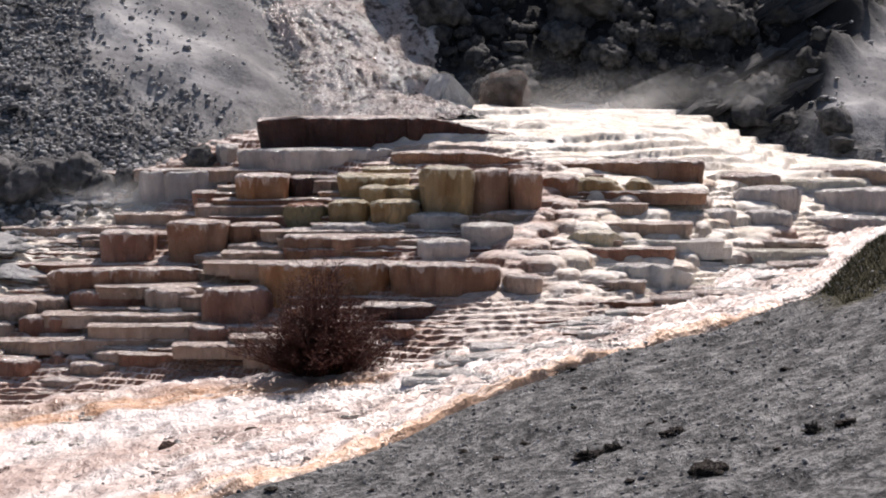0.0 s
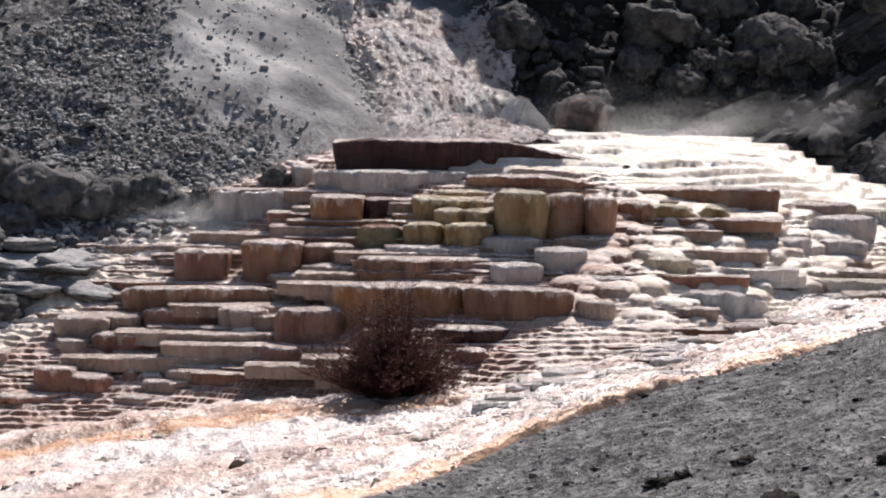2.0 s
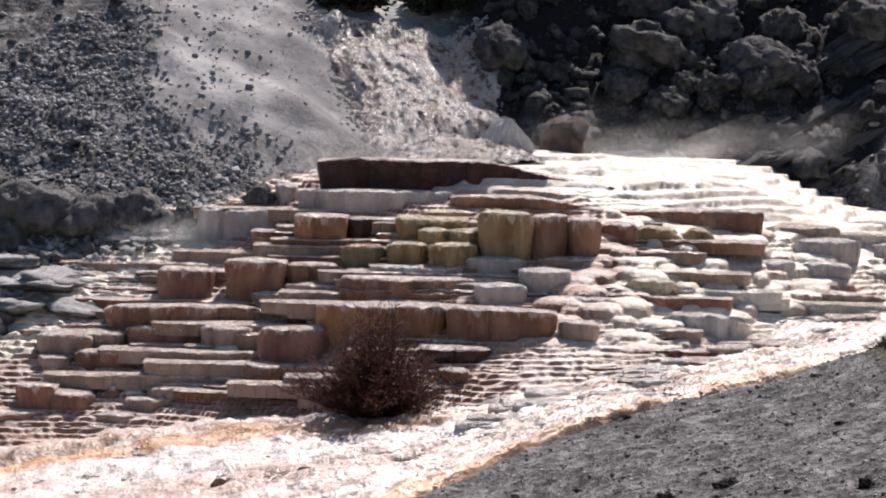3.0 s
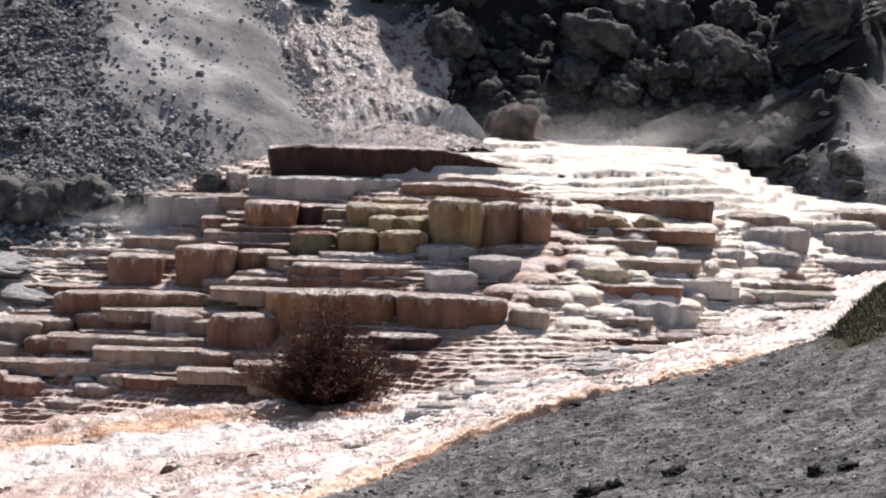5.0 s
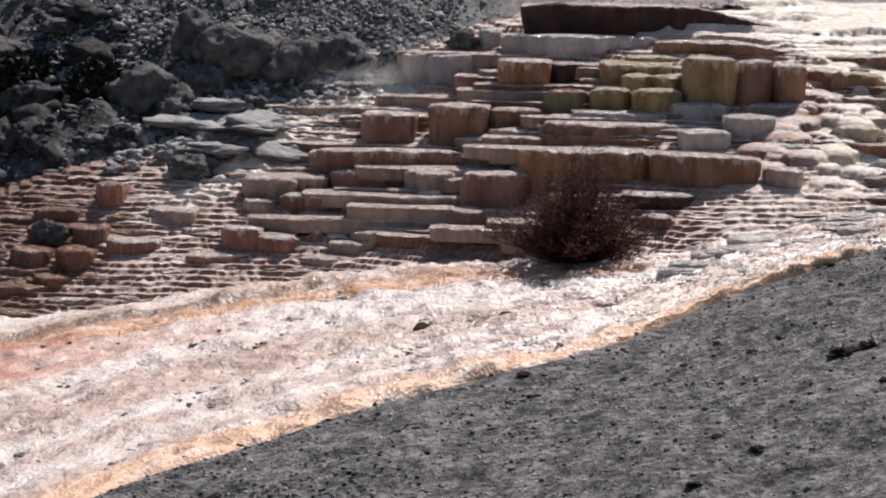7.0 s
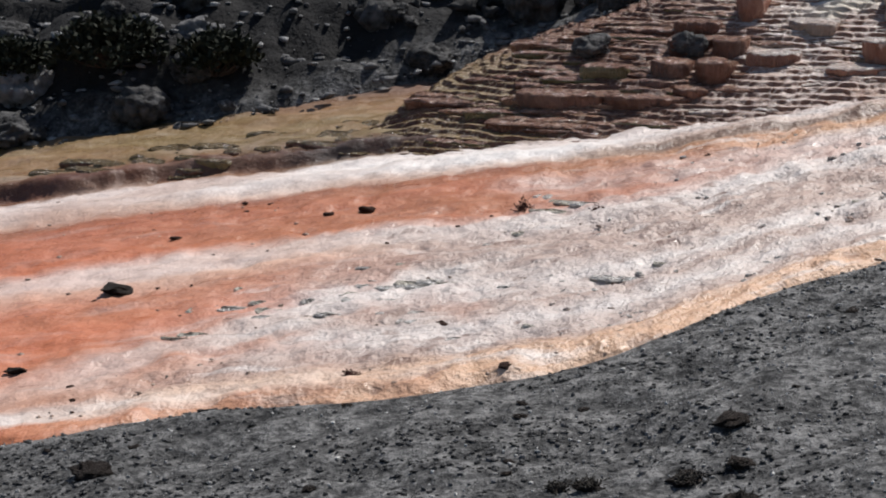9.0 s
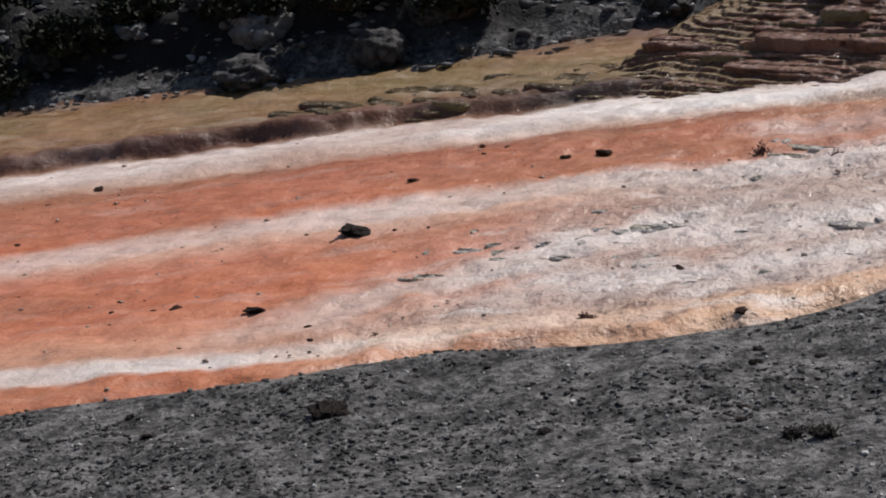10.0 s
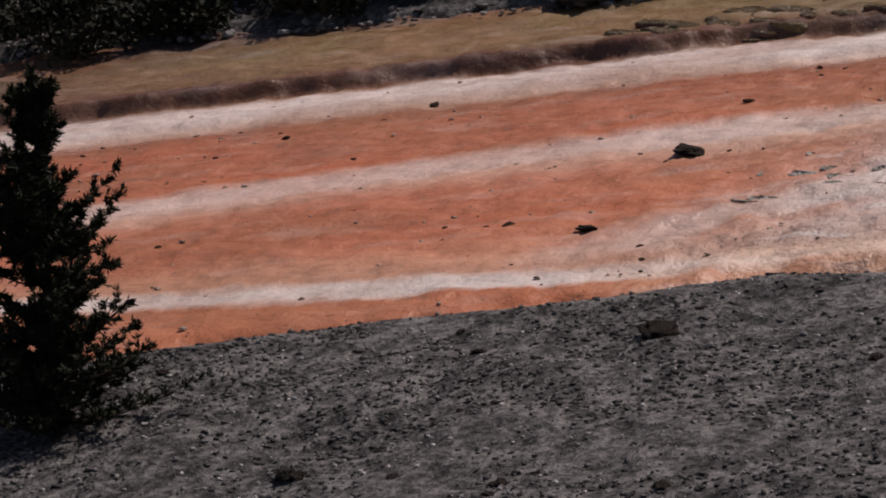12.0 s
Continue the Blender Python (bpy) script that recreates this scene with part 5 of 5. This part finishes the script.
pebbles("pale_gravel", px[ok], py[ok], 0.015 + 0.05 * g.random(ok.sum()) ** 3, pale_stone, "pale gravel crumbs on the grey bank", "gravel", 4)
n = 1800
pv = g.random(n)
px = g.uniform(-30, 8, n)
py = near_edge(px) + pv * (far_edge(px) - near_edge(px))
pebbles("crust_lumps", px, py, 0.02 + 0.09 * g.random(n) ** 3, tan_rock, "small crusted lumps on the runoff", "gravel", 5, 0.4)
n = 420
px = g.uniform(-32, -9, n)
py = near_edge(px) + (0.05 + 0.9 * g.random(n)) * (far_edge(px) - near_edge(px))
ok = fbm(px * 0.5, py * 0.7, 3, 58) + g.uniform(-0.3, 0.3, n) > 0.0
pebbles("brown_crumbs", px[ok], py[ok], 0.02 + 0.07 * g.random(ok.sum()) ** 2.5, brown_stone, "dark brown crumbs scattered on the orange crust", "gravel", 20, 0.6, 2)
for name, rock_kind, seed in (("white_crust_lumps", white_crust, 14), ("pink_crust_lumps", pink_crust, 15)):
    n = 3600
    px = 8 - 18.5 * g.random(n) ** 1.2
    py = near_edge(px) + (0.06 + 0.9 * g.random(n)) * (far_edge(px) - near_edge(px))
    ok = fbm(px * 0.5, py * 0.5, 3, seed) + g.uniform(-0.5, 0.5, n) > -0.1
    pebbles(name, px[ok], py[ok], 0.03 + 0.11 * g.random(ok.sum()) ** 2.4, rock_kind, "lumpy mineral crust on the runoff", "crust", seed, 0.45)


# ---- dry turf on the bank ----
def blades(name, x, y, length, lean, material, label, category, seed, width=0.008):
    g = np.random.default_rng(seed)
    n = len(x)
    a = g.uniform(0, 6.3, n)
    base = np.stack([x, y, surface(x, y) - 0.01], -1)
    tip = base + np.stack([np.cos(a) * lean * length, np.sin(a) * lean * length, length], -1)
    b = g.uniform(0, 6.3, n)
    side = np.stack([np.cos(b), np.sin(b), 0 * b], -1) * width
    verts = np.stack([base - side, base + side, tip], 1).reshape(-1, 3)
    faces = np.arange(3 * n).reshape(n, 3)
    me = bpy.data.meshes.new(name)
    me.vertices.add(3 * n)
    me.vertices.foreach_set("co", verts.astype(np.float32).ravel())
    me.loops.add(3 * n)
    me.loops.foreach_set("vertex_index", faces.astype(np.int32).ravel())
    me.polygons.add(n)
    me.polygons.foreach_set("loop_start", np.arange(0, 3 * n, 3, dtype=np.int32))
    me.update(calc_edges=True)
    me.materials.append(material)
    return tagged(new(name, me), label, category, kind="stuff")


grey_grass = plain("grey_dry_grass", (0.15, 0.148, 0.142), (0.32, 0.316, 0.305), 2, 0.9)
green_grass = plain("dull_green_grass", (0.04, 0.04, 0.016), (0.08, 0.07, 0.032), 2, 0.9)
n = 110000
px = g.uniform(-27, 10, n)
py = near_edge(px) - 0.1 - g.random(n) * 14.5
ok = (np.hypot(px, py) > 20.5) & (fbm(px * 0.8, py * 0.8, 3, 51) + g.uniform(-0.5, 0.5, n) > -0.1)
blades("dry_turf", px[ok], py[ok], g.uniform(0.015, 0.05, ok.sum()), 1.4, grey_grass, "short grey dry grass on the bank", "grass", 6)
n = 9000
px = g.uniform(6.0, 9, n)
py = near_edge(px) - 1.0 - g.random(n) * 4.5
blades("green_turf", px, py, g.uniform(0.04, 0.12, n), 0.8, green_grass, "dull green grass at the crest of the bank", "grass", 7)

# twiggy tufts on the runoff
for x, y, radius, height, k in ((-12.1, 40.1, 0.24, 0.26, 1), (-10.8, 39.6, 0.2, 0.2, 2), (-6.6, 41.45, 0.22, 0.26, 3), (-11.86, 31.8, 0.2, 0.12, 4)):
    bush(x, y, radius, height, 40 + k, 22, "small dry twiggy tuft on the pale crust", "dry_tuft", False)


# ---- dark juniper shrubs on the far hillside ----
juniper_leaf = plain("juniper_green", (0.010, 0.013, 0.006), (0.022, 0.027, 0.012), 4, 0.8)


def shrub(x, y, width, height, seed):
    rnd = random.Random(seed)
    z = float(surface(x, y)[0]) - 0.1
    root = empty("juniper_shrub", (x, y, z))
    bv, bf, lv = [], [], []
    for _ in range(34):
        a, f = rnd.uniform(0, 6.3), rnd.uniform(0.15, 1)
        end = Vector((math.cos(a) * width * 0.5 * f, math.sin(a) * width * 0.4 * f, height * (1.05 - 0.6 * f * f) * rnd.uniform(0.55, 1)))
        tube(bv, bf, [(0, 0, 0), end * 0.5 + Vector((0, 0, -0.08 * height)), end], [0.035, 0.025, 0.008], 4)
        for _ in range(110):
            c = end + Vector((rnd.gauss(0, 0.13), rnd.gauss(0, 0.13), rnd.gauss(0, 0.09))) * width * 0.55
            leaf(lv, c, (rnd.uniform(-1, 1), rnd.uniform(-1, 1), rnd.uniform(-0.2, 1)), rnd.uniform(0.10, 0.22), 0.09)
    mesh_object("bough_frame", bv, bf, bark, root)
    leaf_mesh("foliage", lv, juniper_leaf, root, seed)
    return tagged(root, "dark green juniper shrub on the shaded hillside", "shrub", "juniper shrubs")


for k, (x, y, width, height) in enumerate(((-33.0, 46.0, 2.2, 0.9), (-30.3, 46.7, 2.2, 0.7), (-35.3, 45.1, 3.4, 1.25), (-37.8, 45.2, 3.0, 1.5), (-32.0, 48.6, 3.0, 1.3), (-25.1, 48.6, 1.8, 0.75), (-22.9, 48.5, 2.0, 0.85),
                                           (-20.9, 48.8, 1.5, 0.8), (-27.9, 48.8, 1.8, 0.6), (-28.8, 47.8, 1.9, 0.6), (-16.5, 53.0, 1.3, 1.3), (-13.6, 54.6, 1.6, 0.6), (-11.7, 53.2, 1.3, 0.8), (-3.5, 63.6, 1.5, 0.6), (-1.6, 64.6, 1.8, 0.6))):
    shrub(x, y, width, height, 60 + k)


# ---- broken slabs of rock slanting down the side of the gully ----
slab_stone = stone("slab_stone", (0.06, 0.059, 0.06), (0.17, 0.167, 0.166), 4)
slabs = [block_mesh("flat_rock", 50 + k, slab_stone, 0.35) for k in range(4)]
slab_rng = random.Random(12)
for k in range(46):
    y = slab_rng.uniform(60.3, 64.5)
    x = 6.1 + 0.62 * (y - 60.3) + slab_rng.uniform(-1.3, 1.1)
    slab = new("flat_rock", slabs[k % 4])
    thick = slab_rng.uniform(0.08, 0.18)
    slab.location = (x, y, float(surface(x, y)[0]) + 0.25 * thick)
    slab.rotation_euler = (slab_rng.uniform(0.0, 0.3), -slab_rng.uniform(0.45, 0.6), slab_rng.uniform(0.0, 0.25))
    slab.scale = (slab_rng.uniform(0.7, 2.2), slab_rng.uniform(0.25, 0.45), thick)
    tagged(slab, "tilted dark grey slab of broken rock beside the scree", "flat rock", "slabs in the gully")


# ---- thin steam drifting over the hot pools ----
def steam_material():
    n = Nodes("steam")
    wisp = n.ramp(n.noise(0.55, (0.8, 1, 1.5), 5, 0.6), [(0.36, 0.0), (0.7, 1.0)])
    clear = n.t.nodes.new("ShaderNodeBsdfTransparent")
    fog = n.add("ShaderNodeBsdfTranslucent", Color=(0.9, 0.9, 0.9))
    lit = n.add("ShaderNodeBsdfDiffuse", Color=(0.9, 0.9, 0.9))
    half = n.add("ShaderNodeMixShader", Fac=0.5)
    n.t.links.new(fog.outputs[0], half.inputs[1])
    n.t.links.new(lit.outputs[0], half.inputs[2])
    both = n.add("ShaderNodeMixShader", Fac=n.math('MULTIPLY', n.attribute("veil"), wisp))
    n.t.links.new(clear.outputs[0], both.inputs[1])
    n.t.links.new(half.outputs[0], both.inputs[2])
    n.t.links.new(both.outputs[0], n.t.nodes["Material Output"].inputs["Surface"])
    n.mat.surface_render_method = 'BLENDED'
    return n.mat


steam_mat = steam_material()


def steam(x, y, width, height, thick, seed, label, layers=2):
    """A bank of vapour: several billowing veils one behind the other, denser near the water."""
    root = empty("steam", (x, y, float(surface(x, y)[0])))
    for k in range(layers):
        u, v = np.meshgrid(np.linspace(-1, 1, 60), np.linspace(0, 1, 30))
        bulge = 0.15 * fbm(u * 2 + 5 * k, v * 2 + seed, 3, seed + k)
        X = 0.5 * width * u * (0.85 + 0.15 * v) + 0.25 * width * v * v + 0.1 * bulge
        Y = (k - layers / 2) * 0.6 + 0.5 * bulge
        top = height * (0.75 + 0.35 * value_noise(u * 2 + 3 * k, u * 0 + seed, seed))
        density = thick * smooth(1.0, 0.35, np.abs(u)) * smooth(0.0, 0.12, v) * smooth(1.0, 0.15, v)
        grid_mesh("vapour", X, Y, v * top - 0.1, steam_mat, root, attributes=[("veil", density)])
    return tagged(root, label, "steam")


steam(2.6, 60.2, 6.5, 1.5, 0.36, 1, "thin white steam drifting behind the top terrace")
steam(-3.2, 57.4, 3.4, 1.5, 0.34, 2, "faint steam beside the dark rim of the top pool")
steam(6.2, 61.0, 3.2, 1.7, 0.18, 3, "faint steam against the dark rocks of the gully")
steam(-6.7, 54.0, 2.6, 0.9, 0.3, 4, "faint steam over the white trickles beside the terraces")
